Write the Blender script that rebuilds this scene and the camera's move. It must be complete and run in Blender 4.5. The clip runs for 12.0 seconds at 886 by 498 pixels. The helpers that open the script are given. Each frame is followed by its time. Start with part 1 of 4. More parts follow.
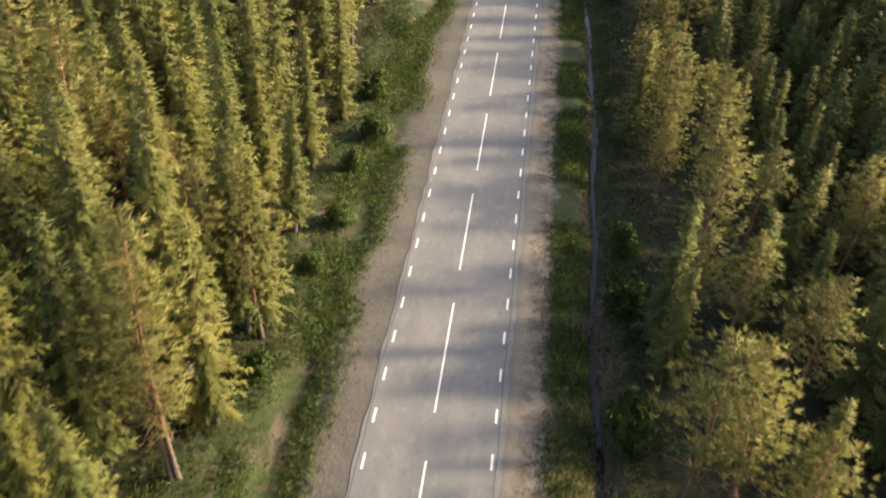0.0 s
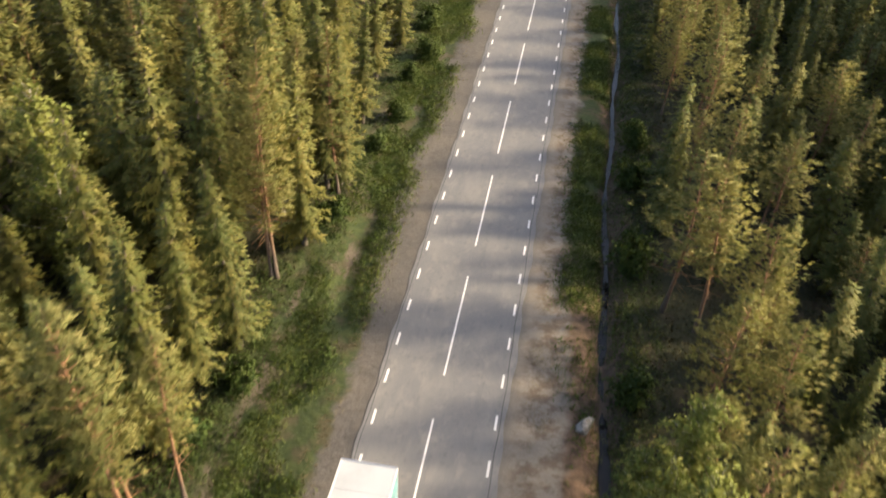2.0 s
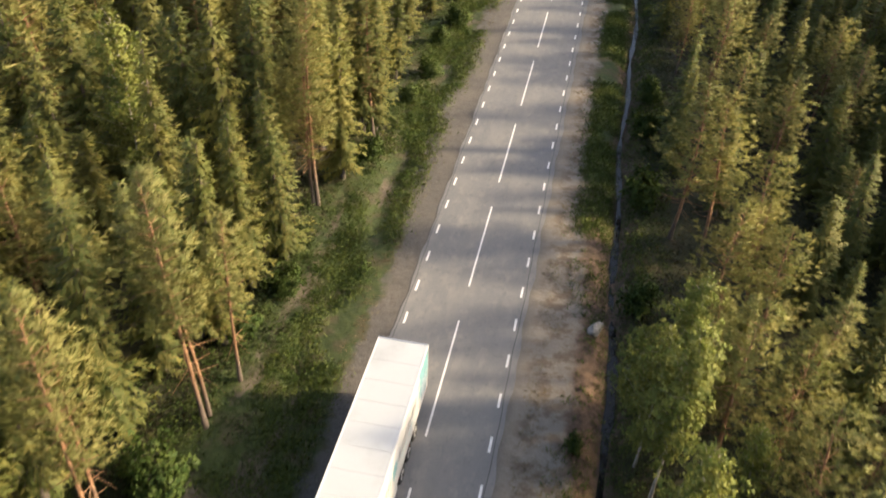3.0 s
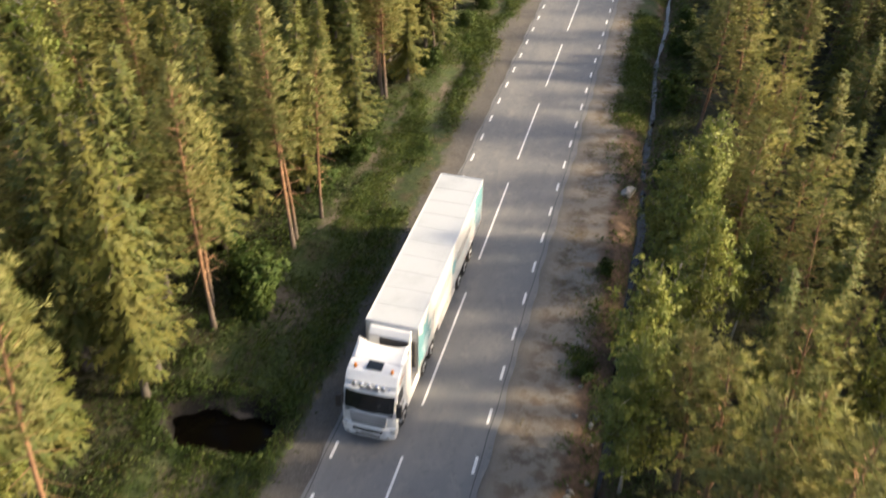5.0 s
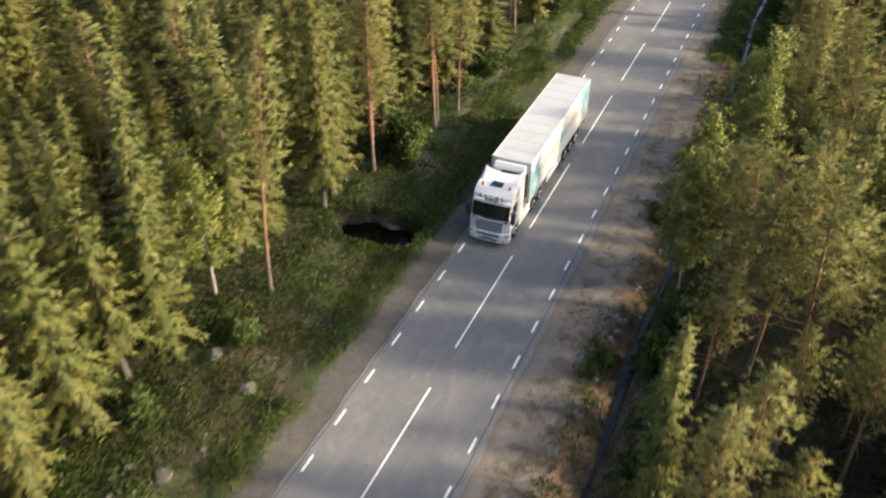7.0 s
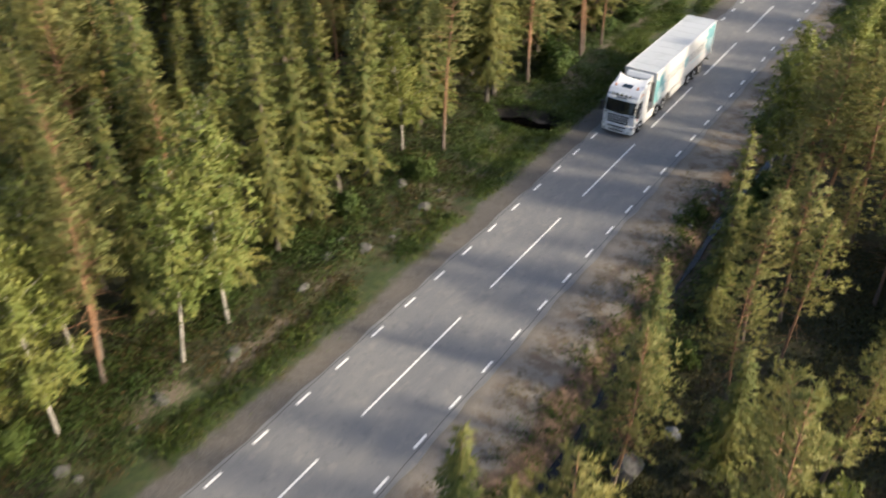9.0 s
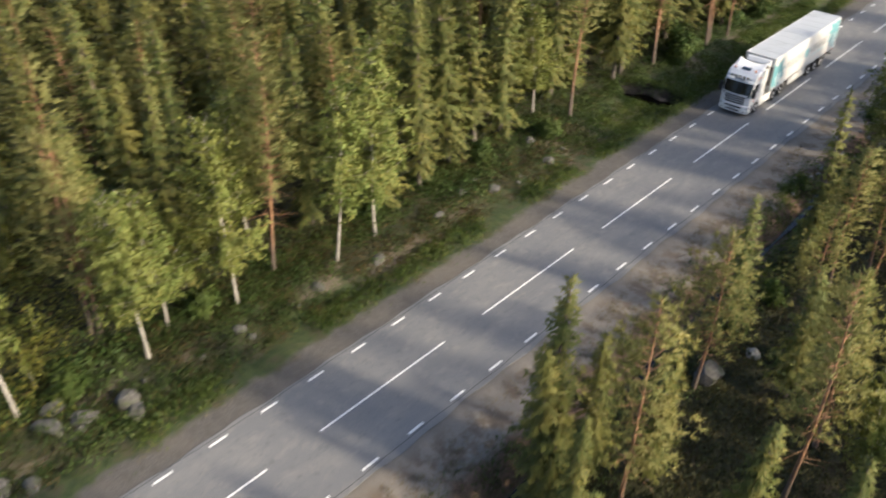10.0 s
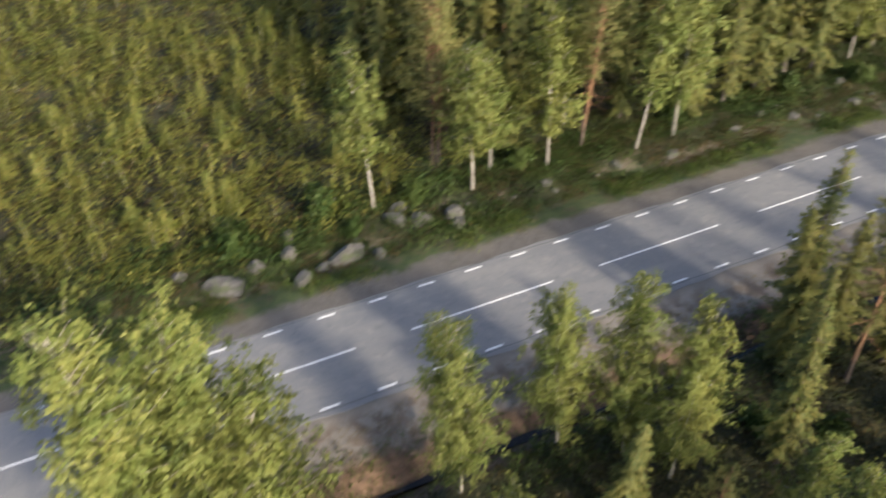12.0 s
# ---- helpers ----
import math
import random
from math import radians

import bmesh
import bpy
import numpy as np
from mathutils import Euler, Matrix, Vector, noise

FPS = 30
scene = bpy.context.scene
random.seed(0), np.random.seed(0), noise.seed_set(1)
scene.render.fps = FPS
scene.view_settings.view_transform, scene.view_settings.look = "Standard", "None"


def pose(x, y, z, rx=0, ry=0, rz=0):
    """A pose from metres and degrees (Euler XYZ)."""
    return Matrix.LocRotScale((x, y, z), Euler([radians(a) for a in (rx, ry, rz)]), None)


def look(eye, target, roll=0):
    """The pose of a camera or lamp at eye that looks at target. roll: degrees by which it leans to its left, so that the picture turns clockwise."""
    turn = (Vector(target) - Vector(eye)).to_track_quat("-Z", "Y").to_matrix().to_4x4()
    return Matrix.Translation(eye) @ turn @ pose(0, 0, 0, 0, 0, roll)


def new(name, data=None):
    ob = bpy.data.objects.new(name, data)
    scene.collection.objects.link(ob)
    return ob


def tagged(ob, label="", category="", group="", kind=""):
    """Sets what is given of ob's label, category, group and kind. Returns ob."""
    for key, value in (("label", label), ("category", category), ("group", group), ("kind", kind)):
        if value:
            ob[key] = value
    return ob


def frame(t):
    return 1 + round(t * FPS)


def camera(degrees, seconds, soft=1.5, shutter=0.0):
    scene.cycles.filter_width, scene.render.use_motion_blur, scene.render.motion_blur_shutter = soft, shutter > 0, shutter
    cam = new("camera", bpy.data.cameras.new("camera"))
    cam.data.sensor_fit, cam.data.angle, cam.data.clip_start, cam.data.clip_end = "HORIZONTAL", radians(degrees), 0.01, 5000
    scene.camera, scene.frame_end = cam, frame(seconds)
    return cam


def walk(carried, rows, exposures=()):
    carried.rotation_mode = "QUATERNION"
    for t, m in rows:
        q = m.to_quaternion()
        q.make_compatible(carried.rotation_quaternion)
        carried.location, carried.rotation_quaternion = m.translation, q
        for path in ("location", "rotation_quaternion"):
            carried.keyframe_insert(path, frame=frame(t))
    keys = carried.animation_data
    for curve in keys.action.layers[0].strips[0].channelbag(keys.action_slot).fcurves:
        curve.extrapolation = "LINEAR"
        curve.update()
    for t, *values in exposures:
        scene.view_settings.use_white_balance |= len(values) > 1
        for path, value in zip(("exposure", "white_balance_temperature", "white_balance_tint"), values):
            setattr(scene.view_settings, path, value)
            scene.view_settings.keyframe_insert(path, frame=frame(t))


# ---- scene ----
cam = camera(54.83, 12.0, soft=1.8, shutter=0.62)
PATH = [
    (0.0, 3.023, 5.917, 34.077, 52.424, -1.978, 7.136),
    (0.5, 3.240, 2.426, 34.100, 52.462, -2.064, 7.587),
    (1.0, 3.603, -1.195, 34.125, 52.410, -2.119, 8.455),
    (1.5, 4.043, -4.879, 34.182, 52.316, -2.108, 9.261),
    (2.0, 4.492, -8.654, 34.107, 52.429, -2.026, 10.021),
    (2.5, 5.067, -12.398, 33.851, 52.429, -1.926, 11.069),
    (4.5, 6.958, -23.950, 31.006, 53.488, -1.266, 13.482),
    (5.0, 7.660, -27.202, 30.261, 53.468, -1.133, 14.933),
    (5.5, 8.558, -30.920, 29.751, 53.876, -1.061, 16.512),
    (6.0, 9.634, -34.819, 29.648, 54.320, -0.925, 18.514),
    (6.5, 10.801, -38.754, 29.740, 54.531, -0.781, 20.673),
    (7.0, 12.129, -42.596, 29.714, 54.504, -0.573, 23.259),
    (9.0, 18.928, -57.922, 29.890, 54.951, -0.208, 33.344),
    (9.5, 21.232, -61.712, 30.145, 55.088, -0.121, 37.989),
    (10.0, 23.616, -65.237, 30.297, 55.471, -0.046, 42.376),
    (10.5, 26.155, -68.411, 30.360, 55.898, 0.136, 46.983),
    (11.0, 28.467, -70.799, 30.464, 56.280, 0.246, 51.436),
    (11.5, 29.896, -72.271, 30.512, 55.813, 0.409, 56.543),
    (12.0, 31.098, -73.175, 30.482, 53.257, 0.735, 63.545),
]
walk(cam, [(t, pose(x, y, z, rx, ry, rz)) for t, x, y, z, rx, ry, rz in PATH],
     exposures=[(0.0, 1.64, 6700, 9), (2.5, 1.56, 6700, 9), (5.0, 1.50, 6550, 9), (7.0, 1.44, 6250, 8), (9.5, 1.22, 5900, 8), (12.0, 1.26, 5700, 9)])

# ---- light ----
SUN_AZIMUTH, SUN_HEIGHT = 13.0, 26.5  # degrees from +x towards +y, and above the horizon
sun = new("sun", bpy.data.lights.new("sun", "SUN"))
sun.data.energy, sun.data.angle, sun.data.color = 3.2, radians(3.4), (1.0, 0.79, 0.52)
_a, _h = radians(SUN_AZIMUTH), radians(SUN_HEIGHT)
sun.matrix_world = look((math.cos(_a) * math.cos(_h) * 90, math.sin(_a) * math.cos(_h) * 90, math.sin(_h) * 90), (0, 0, 0))
sky_world = bpy.data.worlds.new("sky")
scene.world = sky_world
sky_world.use_nodes = True
_sky = sky_world.node_tree.nodes.new("ShaderNodeTexSky")
_sky.sky_type, _sky.sun_disc = "NISHITA", False
_sky.sun_elevation, _sky.sun_rotation = _h, radians(90 - SUN_AZIMUTH)
_sky.dust_density, _sky.air_density, _sky.ozone_density = 4.0, 0.8, 0.4
sky_world.node_tree.links.new(_sky.outputs[0], sky_world.node_tree.nodes["Background"].inputs[0])
sky_world.node_tree.nodes["Background"].inputs[1].default_value = 0.125


# ---- materials ----
class Nodes:
    """A small builder for one node material."""

    def __init__(self, name):
        self.mat = bpy.data.materials.new(name)
        self.mat.use_nodes = True
        self.tree = self.mat.node_tree
        self.bsdf = self.tree.nodes["Principled BSDF"]
        self.out = self.tree.nodes["Material Output"]

    def node(self, kind, **settings):
        n = self.tree.nodes.new("ShaderNode" + kind)
        for key, value in settings.items():
            setattr(n, key, value)
        return n

    def put(self, socket, value):
        if hasattr(value, "is_output"):
            self.tree.links.new(value, socket)
        else:
            socket.default_value = value

    def where(self, scale=(1, 1, 1), local=False):
        co = self.node("TexCoord").outputs["Object"] if local else self.node("NewGeometry").outputs["Position"]
        m = self.node("Mapping")
        self.put(m.inputs["Vector"], co)
        m.inputs["Scale"].default_value = scale
        return m.outputs[0]

    def noise(self, at, scale, detail=4.0, rough=0.55):
        n = self.node("TexNoise")
        self.put(n.inputs["Vector"], at)
        n.inputs["Scale"].default_value, n.inputs["Detail"].default_value, n.inputs["Roughness"].default_value = scale, detail, rough
        return n.outputs["Fac"]

    def ramp(self, fac, lo, hi, a=0.0, b=1.0):
        n = self.node("MapRange")
        n.interpolation_type = "SMOOTHSTEP"
        self.put(n.inputs[0], fac)
        for i, v in enumerate((lo, hi, a, b)):
            self.put(n.inputs[1 + i], v)
        return n.outputs[0]

    def maths(self, op, a, b=0.0):
        n = self.node("Math", operation=op)
        self.put(n.inputs[0], a)
        self.put(n.inputs[1], b)
        return n.outputs[0]

    def mix(self, fac, a, b, blend="MIX"):
        n = self.node("Mix", data_type="RGBA", blend_type=blend)
        self.put(n.inputs[0], fac)
        for socket, v in ((n.inputs[6], a), (n.inputs[7], b)):
            self.put(socket, v if hasattr(v, "is_output") else (*v, 1))
        return n.outputs[2]

    def bump(self, height, strength, distance=0.02):
        n = self.node("Bump")
        n.inputs["Strength"].default_value, n.inputs["Distance"].default_value = strength, distance
        self.put(n.inputs["Height"], height)
        self.put(self.bsdf.inputs["Normal"], n.outputs[0])

    def done(self, colour, roughness=0.8, metallic=0.0):
        self.put(self.bsdf.inputs["Base Color"], colour if hasattr(colour, "is_output") else (*colour, 1))
        self.put(self.bsdf.inputs["Roughness"], roughness)
        self.bsdf.inputs["Metallic"].default_value = metallic
        return self.mat


def plain(name, colour, roughness=0.5, metallic=0.0, dirt=0.25, scale=3.0, tint=(0.45, 0.4, 0.33)):
    """Paint, plastic or metal with a little dirt."""
    n = Nodes(name)
    at = n.where(local=True)
    d = n.ramp(n.noise(at, scale, 6.0, 0.65), 0.45, 0.8, 0.0, dirt)
    col = n.mix(d, colour, tuple(c * t for c, t in zip(colour, tint)))
    fine = n.noise(at, scale * 14, 3.0)
    return n.done(col, n.ramp(fine, 0.3, 0.7, roughness * 0.85, min(1.0, roughness * 1.2)), metallic)


def foliage(name, colour, other, through_light=0.35, tree_vary=0.5):
    """Leaves or needles: each clump and each tree a little different, with light coming through."""
    n = Nodes(name)
    island = n.node("NewGeometry").outputs["Random Per Island"]
    each = n.node("ObjectInfo").outputs["Random"]
    col = n.mix(n.ramp(island, 0.0, 1.0), colour, other)
    col = n.mix(n.maths("MULTIPLY", each, tree_vary), col, tuple(c * f for c, f in zip(other, (1.12, 1.03, 0.8))))
    big = n.noise(n.where(), 0.55, 2.0)
    col = n.mix(n.ramp(big, 0.35, 0.7, 0.0, 0.5), col, tuple(c * f for c, f in zip(colour, (0.8, 0.95, 0.9))))
    n.done(col, 0.6)
    n.bsdf.inputs["Specular IOR Level"].default_value = 0.25
    t = n.node("BsdfTranslucent")
    n.put(t.inputs[0], col)
    m = n.node("MixShader")
    m.inputs[0].default_value = through_light
    n.tree.links.new(n.bsdf.outputs[0], m.inputs[1])
    n.tree.links.new(t.outputs[0], m.inputs[2])
    n.tree.links.new(m.outputs[0], n.out.inputs[0])
    return n.mat


def bark(name, low, high, split, fleck=None):
    """Bark that turns from one colour to another up the stem."""
    n = Nodes(name)
    at = n.where(local=True)
    sep = n.node("SeparateXYZ")
    n.put(sep.inputs[0], at)
    up = n.maths("ADD", sep.outputs[2], n.maths("MULTIPLY", n.noise(at, 1.2), 2.0))
    col = n.mix(n.ramp(up, split - 0.5, split + 2.5), low, high)
    m = n.node("Mapping")
    n.put(m.inputs[0], at)
    m.inputs["Scale"].default_value = (6, 6, 1.6) if fleck is None else (1.5, 1.5, 9)
    streak = n.noise(m.outputs[0], 3.0, 5.0)
    col = n.mix(n.ramp(streak, 0.52, 0.62, 0.0, 0.75), col, fleck or tuple(c * 0.45 for c in low))
    n.bump(streak, 0.6, 0.03)
    return n.done(col, 0.9)


def ground_material():
    """Gravel beside the road, grass and soil on the verges, moss and litter under the trees."""
    n = Nodes("ground")
    at = n.where()
    sep = n.node("SeparateXYZ")
    n.put(sep.inputs[0], at)
    x, y = sep.outputs[0], sep.outputs[1]
    wob = n.maths("MULTIPLY", n.maths("SUBTRACT", n.noise(at, 0.35, 6.0, 0.65), 0.5), 3.0)
    fine, mid, big = n.noise(at, 14.0, 5.0, 0.7), n.noise(at, 2.2, 5.0), n.noise(at, 0.25, 3.0)
    gravel = n.mix(n.ramp(fine, 0.35, 0.7), (0.062, 0.058, 0.054), (0.140, 0.128, 0.113))
    gravel = n.mix(n.ramp(mid, 0.45, 0.7, 0.0, 0.6), gravel, (0.075, 0.066, 0.056))
    gravel = n.mix(n.ramp(big, 0.45, 0.65, 0.0, 0.35), gravel, (0.17, 0.145, 0.115))
    grass = n.mix(n.ramp(mid, 0.3, 0.7), (0.026, 0.044, 0.010), (0.055, 0.072, 0.018))
    grass = n.mix(n.ramp(n.noise(at, 0.7, 4.0), 0.46, 0.66, 0.0, 0.75), grass, (0.072, 0.056, 0.032))
    soil = n.mix(n.ramp(mid, 0.3, 0.7), (0.065, 0.042, 0.028), (0.15, 0.095, 0.06))
    soil = n.mix(n.ramp(fine, 0.5, 0.75, 0.0, 0.6), soil, (0.20, 0.16, 0.11))
    moss = n.mix(n.ramp(mid, 0.3, 0.7), (0.014, 0.020, 0.006), (0.038, 0.036, 0.014))
    moss = n.mix(n.ramp(n.noise(at, 0.5, 4.0), 0.5, 0.7, 0.0, 0.7), moss, (0.05, 0.034, 0.018))
    litter = n.noise(n.where((0.8, 0.95, 1)), 1.0, 7.0, 0.72)
    # east gravel: dry beige, paler still with that shoulder's sunlight put into the colour
    gravel = n.mix(n.maths("MULTIPLY", n.ramp(litter, 0.45, 0.58, 0.0, 0.85), n.ramp(x, 3.6, 5.0)), n.mix(n.ramp(x, 3.2, 4.4, 0.0, 0.6), gravel, (0.27, 0.24, 0.20)), (0.120, 0.088, 0.060))
    # how far from the road
    left = n.maths("ADD", n.maths("MULTIPLY", x, -1.0), wob)
    lay_by = n.ramp(y, 22.0, 42.0, 5.0, 6.3)
    right = n.maths("ADD", x, wob)
    verge_right = n.mix(n.ramp(n.maths("ADD", y, n.maths("MULTIPLY", wob, 6.0)), 28.0, 40.0), soil, grass)
    col = n.mix(n.ramp(n.maths("SUBTRACT", left, lay_by), -0.25, 0.35), gravel, grass)
    edge = n.ramp(y, 22.0, 42.0, 7.0, 5.9)
    col = n.mix(n.ramp(n.maths("SUBTRACT", right, edge), -0.5, 0.4), col, verge_right)
    col = n.mix(n.ramp(right, 7.7, 8.3), col, soil)
    col = n.mix(n.ramp(right, 9.4, 10.2), col, moss)
    col = n.mix(n.ramp(n.maths("SUBTRACT", left, n.ramp(y, -20.0, -9.0, 7.4, 10.6)), 0.0, 2.0), col, moss)
    # wet peat round the pool, blackened to hold the deep shade of the hollow
    px = n.maths("MULTIPLY", n.maths("ADD", x, 9.0), 1 / 3.7)
    py = n.maths("MULTIPLY", n.maths("ADD", y, 3.3), 1 / 2.5)
    ring = n.maths("ADD", n.maths("MULTIPLY", px, px), n.maths("MULTIPLY", py, py))
    col = n.mix(n.ramp(n.maths("ADD", ring, n.maths("MULTIPLY", wob, 0.2)), 0.85, 1.2), (0.012, 0.009, 0.006), col)
    # trodden bare earth on the verge
    bare = n.noise(n.where((0.42, 0.16, 1)), 1.0, 5.0, 0.65)
    inside = n.maths("MULTIPLY", n.ramp(left, 6.6, 7.4), n.ramp(left, 10.8, 9.6))
    col = n.mix(n.maths("MULTIPLY", inside, n.ramp(bare, 0.50, 0.58, 0.0, 0.85)), col, (0.13, 0.102, 0.076))
    n.bump(n.maths("ADD", fine, n.maths("MULTIPLY", mid, 2.0)), 0.7, 0.05)
    return n.done(col, 0.95)


def asphalt_material():
    n = Nodes("asphalt")
    at = n.where()
    fine = n.noise(at, 38.0, 4.0, 0.7)
    lanes = n.noise(n.where((1.6, 0.02, 1)), 1.0, 3.0)
    blotch = n.noise(n.where((0.5, 0.16, 1)), 1.0, 5.0, 0.6)
    col = n.mix(n.ramp(fine, 0.3, 0.7), (0.115, 0.117, 0.122), (0.19, 0.19, 0.19))
    col = n.mix(n.ramp(lanes, 0.45, 0.7, 0.0, 0.35), col, (0.125, 0.127, 0.13))
    col = n.mix(n.ramp(blotch, 0.45, 0.7, 0.0, 0.6), col, (0.215, 0.21, 0.20))
    patch = n.noise(n.where((1.3, 0.8, 1)), 1.0, 7.0, 0.7)
    col = n.mix(n.ramp(patch, 0.5, 0.68, 0.0, 0.55), col, (0.235, 0.225, 0.205))
    col = n.mix(n.ramp(n.noise(n.where((2.6, 1.7, 1)), 1.0, 6.0, 0.7), 0.52, 0.7, 0.0, 0.5), col, (0.095, 0.096, 0.10))
    n.bump(fine, 0.35, 0.006)
    return n.done(col, n.ramp(blotch, 0.3, 0.7, 0.72, 0.9))


def water_material(name="ditch_water", colour=(0.012, 0.010, 0.008), gloss=0.5):
    n = Nodes(name)
    n.bump(n.noise(n.where(), 3.0, 3.0), 0.08, 0.02)
    n.bsdf.inputs["IOR"].default_value = 1.33
    n.bsdf.inputs["Specular IOR Level"].default_value = gloss
    return n.done(colour, 0.06)


def stone_material(name="granite", light=1.0):
    n = Nodes(name)
    at = n.where(local=True)
    a, b = n.noise(at, 3.0, 6.0, 0.65), n.noise(at, 22.0, 4.0)
    col = n.mix(n.ramp(a, 0.35, 0.7), tuple(c * light for c in (0.10, 0.094, 0.088)), tuple(c * light for c in (0.235, 0.222, 0.205)))
    col = n.mix(n.ramp(b, 0.5, 0.75, 0.0, 0.6), col, (0.11, 0.10, 0.095))
    col = n.mix(n.ramp(n.noise(at, 1.3, 4.0), 0.48, 0.64, 0.0, 0.85), col, (0.055, 0.066, 0.028))
    n.bump(n.maths("ADD", a, b), 0.7, 0.05)
    return n.done(col, 0.9)


def paint_line_material():
    n = Nodes("road_paint")
    at = n.where()
    wear = n.ramp(n.noise(at, 9.0, 6.0, 0.7), 0.5, 0.68, 0.0, 0.7)
    return n.done(n.mix(wear, (0.74, 0.74, 0.72), (0.26, 0.26, 0.26)), 0.7)


MAT = {
    "ground": ground_material(), "asphalt": asphalt_material(), "water": water_material(), "dimmed_peat_water": water_material("dimmed_peat_water", (0.004, 0.003, 0.002), 0.15), "stone": stone_material("granite", 0.55), "pale_stone": stone_material("pale_granite", 1.9),
    "line": paint_line_material(),
    "seam": plain("tar_seam", (0.055, 0.055, 0.056), 0.6, dirt=0.5, tint=(1.8, 1.8, 1.8)),
    "spruce": foliage("spruce_needles", (0.086, 0.115, 0.031), (0.21, 0.197, 0.058), 0.42),
    "pine": foliage("pine_needles", (0.145, 0.165, 0.052), (0.31, 0.28, 0.105), 0.45, 0.3),
    "birch": foliage("birch_leaves", (0.115, 0.150, 0.034), (0.23, 0.235, 0.066), 0.32, 0.3),
    "shrub": foliage("shrub_leaves", (0.030, 0.058, 0.012), (0.085, 0.115, 0.026), 0.25, 0.3),
    "grass": foliage("grass_blades", (0.048, 0.085, 0.013), (0.115, 0.135, 0.026), 0.25, 0.2),
    "heath": foliage("heath_leaves", (0.028, 0.042, 0.010), (0.085, 0.066, 0.024), 0.2, 0.2),
    "clearing": foliage("clearing_leaves", (0.105, 0.130, 0.024), (0.23, 0.205, 0.045), 0.3, 0.2),
    "rusty": foliage("rusty_leaves", (0.035, 0.040, 0.012), (0.12, 0.075, 0.03), 0.2, 0.2),
    "straw": foliage("straw_blades", (0.13, 0.105, 0.055), (0.24, 0.19, 0.11), 0.2, 0.1),
    "spruce_bark": bark("spruce_bark", (0.10, 0.085, 0.07), (0.13, 0.10, 0.075), 5.0),
    "pine_bark": bark("pine_bark", (0.13, 0.10, 0.08), (0.27, 0.145, 0.075), 2.0),
    "birch_bark": bark("birch_bark", (0.30, 0.275, 0.24), (0.46, 0.42, 0.37), 1.5, (0.05, 0.045, 0.04)),
    "white": plain("white_paint", (0.72, 0.72, 0.71), 0.28, dirt=0.16),
    "box_white": plain("trailer_panel", (0.58, 0.58, 0.57), 0.35, dirt=0.32, scale=0.9),
    "roof_white": plain("trailer_roof", (0.42, 0.44, 0.455), 0.5, dirt=0.6, scale=0.45, tint=(0.7, 0.7, 0.7)),
    "alu": plain("aluminium", (0.62, 0.62, 0.62), 0.38, 0.9),
    "chrome": plain("chrome", (0.75, 0.75, 0.76), 0.12, 1.0, dirt=0.1),
    "black": plain("black_plastic", (0.022, 0.022, 0.024), 0.5, dirt=0.4, tint=(2.2, 2.1, 1.9)),
    "gap_shade_black": plain("grille_shadow_black", (0.006, 0.006, 0.006), 0.8, dirt=0.1),
    "frame_grey": plain("chassis_grey", (0.07, 0.068, 0.066), 0.7, dirt=0.5, tint=(1.7, 1.5, 1.3)),
    "rubber": plain("tyre_rubber", (0.025, 0.024, 0.023), 0.85, dirt=0.5, tint=(2.2, 2.0, 1.8)),
    "glass": plain("dark_glass", (0.012, 0.014, 0.016), 0.05, dirt=0.1),
    "lamp": plain("lamp_glass", (0.72, 0.72, 0.70), 0.1, 0.4, dirt=0.1),
    "orange": plain("amber_lens", (0.75, 0.24, 0.03), 0.25, dirt=0.1),
    "red": plain("red_print", (0.62, 0.09, 0.05), 0.35, dirt=0.1),
    "print_grey": plain("grey_print", (0.16, 0.17, 0.18), 0.4, dirt=0.1),
    "teal": plain("teal_print", (0.16, 0.36, 0.40), 0.38, dirt=0.4, scale=1.5, tint=(1.7, 1.3, 1.25)),
    "teal_pale": plain("pale_teal_print", (0.48, 0.62, 0.64), 0.38, dirt=0.3, scale=1.5, tint=(1.3, 1.1, 1.1)),
}


# ---- mesh helpers ----
def thing(name, m=Matrix(), **tags):
    ob = new(name)
    ob.empty_display_size = 0.2
    ob.matrix_basis = m
    return tagged(ob, **tags)


def part(name, bm, material, parent=None, label="", smooth=False):
    """Links a bmesh as one mesh object under a thing or a part."""
    me = bpy.data.meshes.new(name)
    for f in bm.faces:
        f.smooth = smooth
    bm.to_mesh(me)
    bm.free()
    me.materials.append(material)
    ob = new(name, me)
    ob.parent = parent
    return tagged(ob, label=label)


def mesh_of(name, verts, faces, material, normals=None):
    me = bpy.data.meshes.new(name)
    verts = np.asarray(verts, dtype=np.float32)
    faces = np.asarray(faces, dtype=np.int32)
    k = faces.shape[1]
    me.vertices.add(len(verts))
    me.vertices.foreach_set("co", verts.ravel())
    me.loops.add(faces.size)
    me.loops.foreach_set("vertex_index", faces.ravel())
    me.polygons.add(len(faces))
    me.polygons.foreach_set("loop_start", np.arange(0, faces.size, k, dtype=np.int32))
    me.update(calc_edges=True)
    if normals is not None:  # foliage is shaded by the form of its bough, not by each blade
        at = me.attributes.new("custom_normal", "FLOAT_VECTOR", "POINT")
        at.data.foreach_set("vector", np.asarray(normals, dtype=np.float32).ravel())
    me.materials.append(material)
    return me


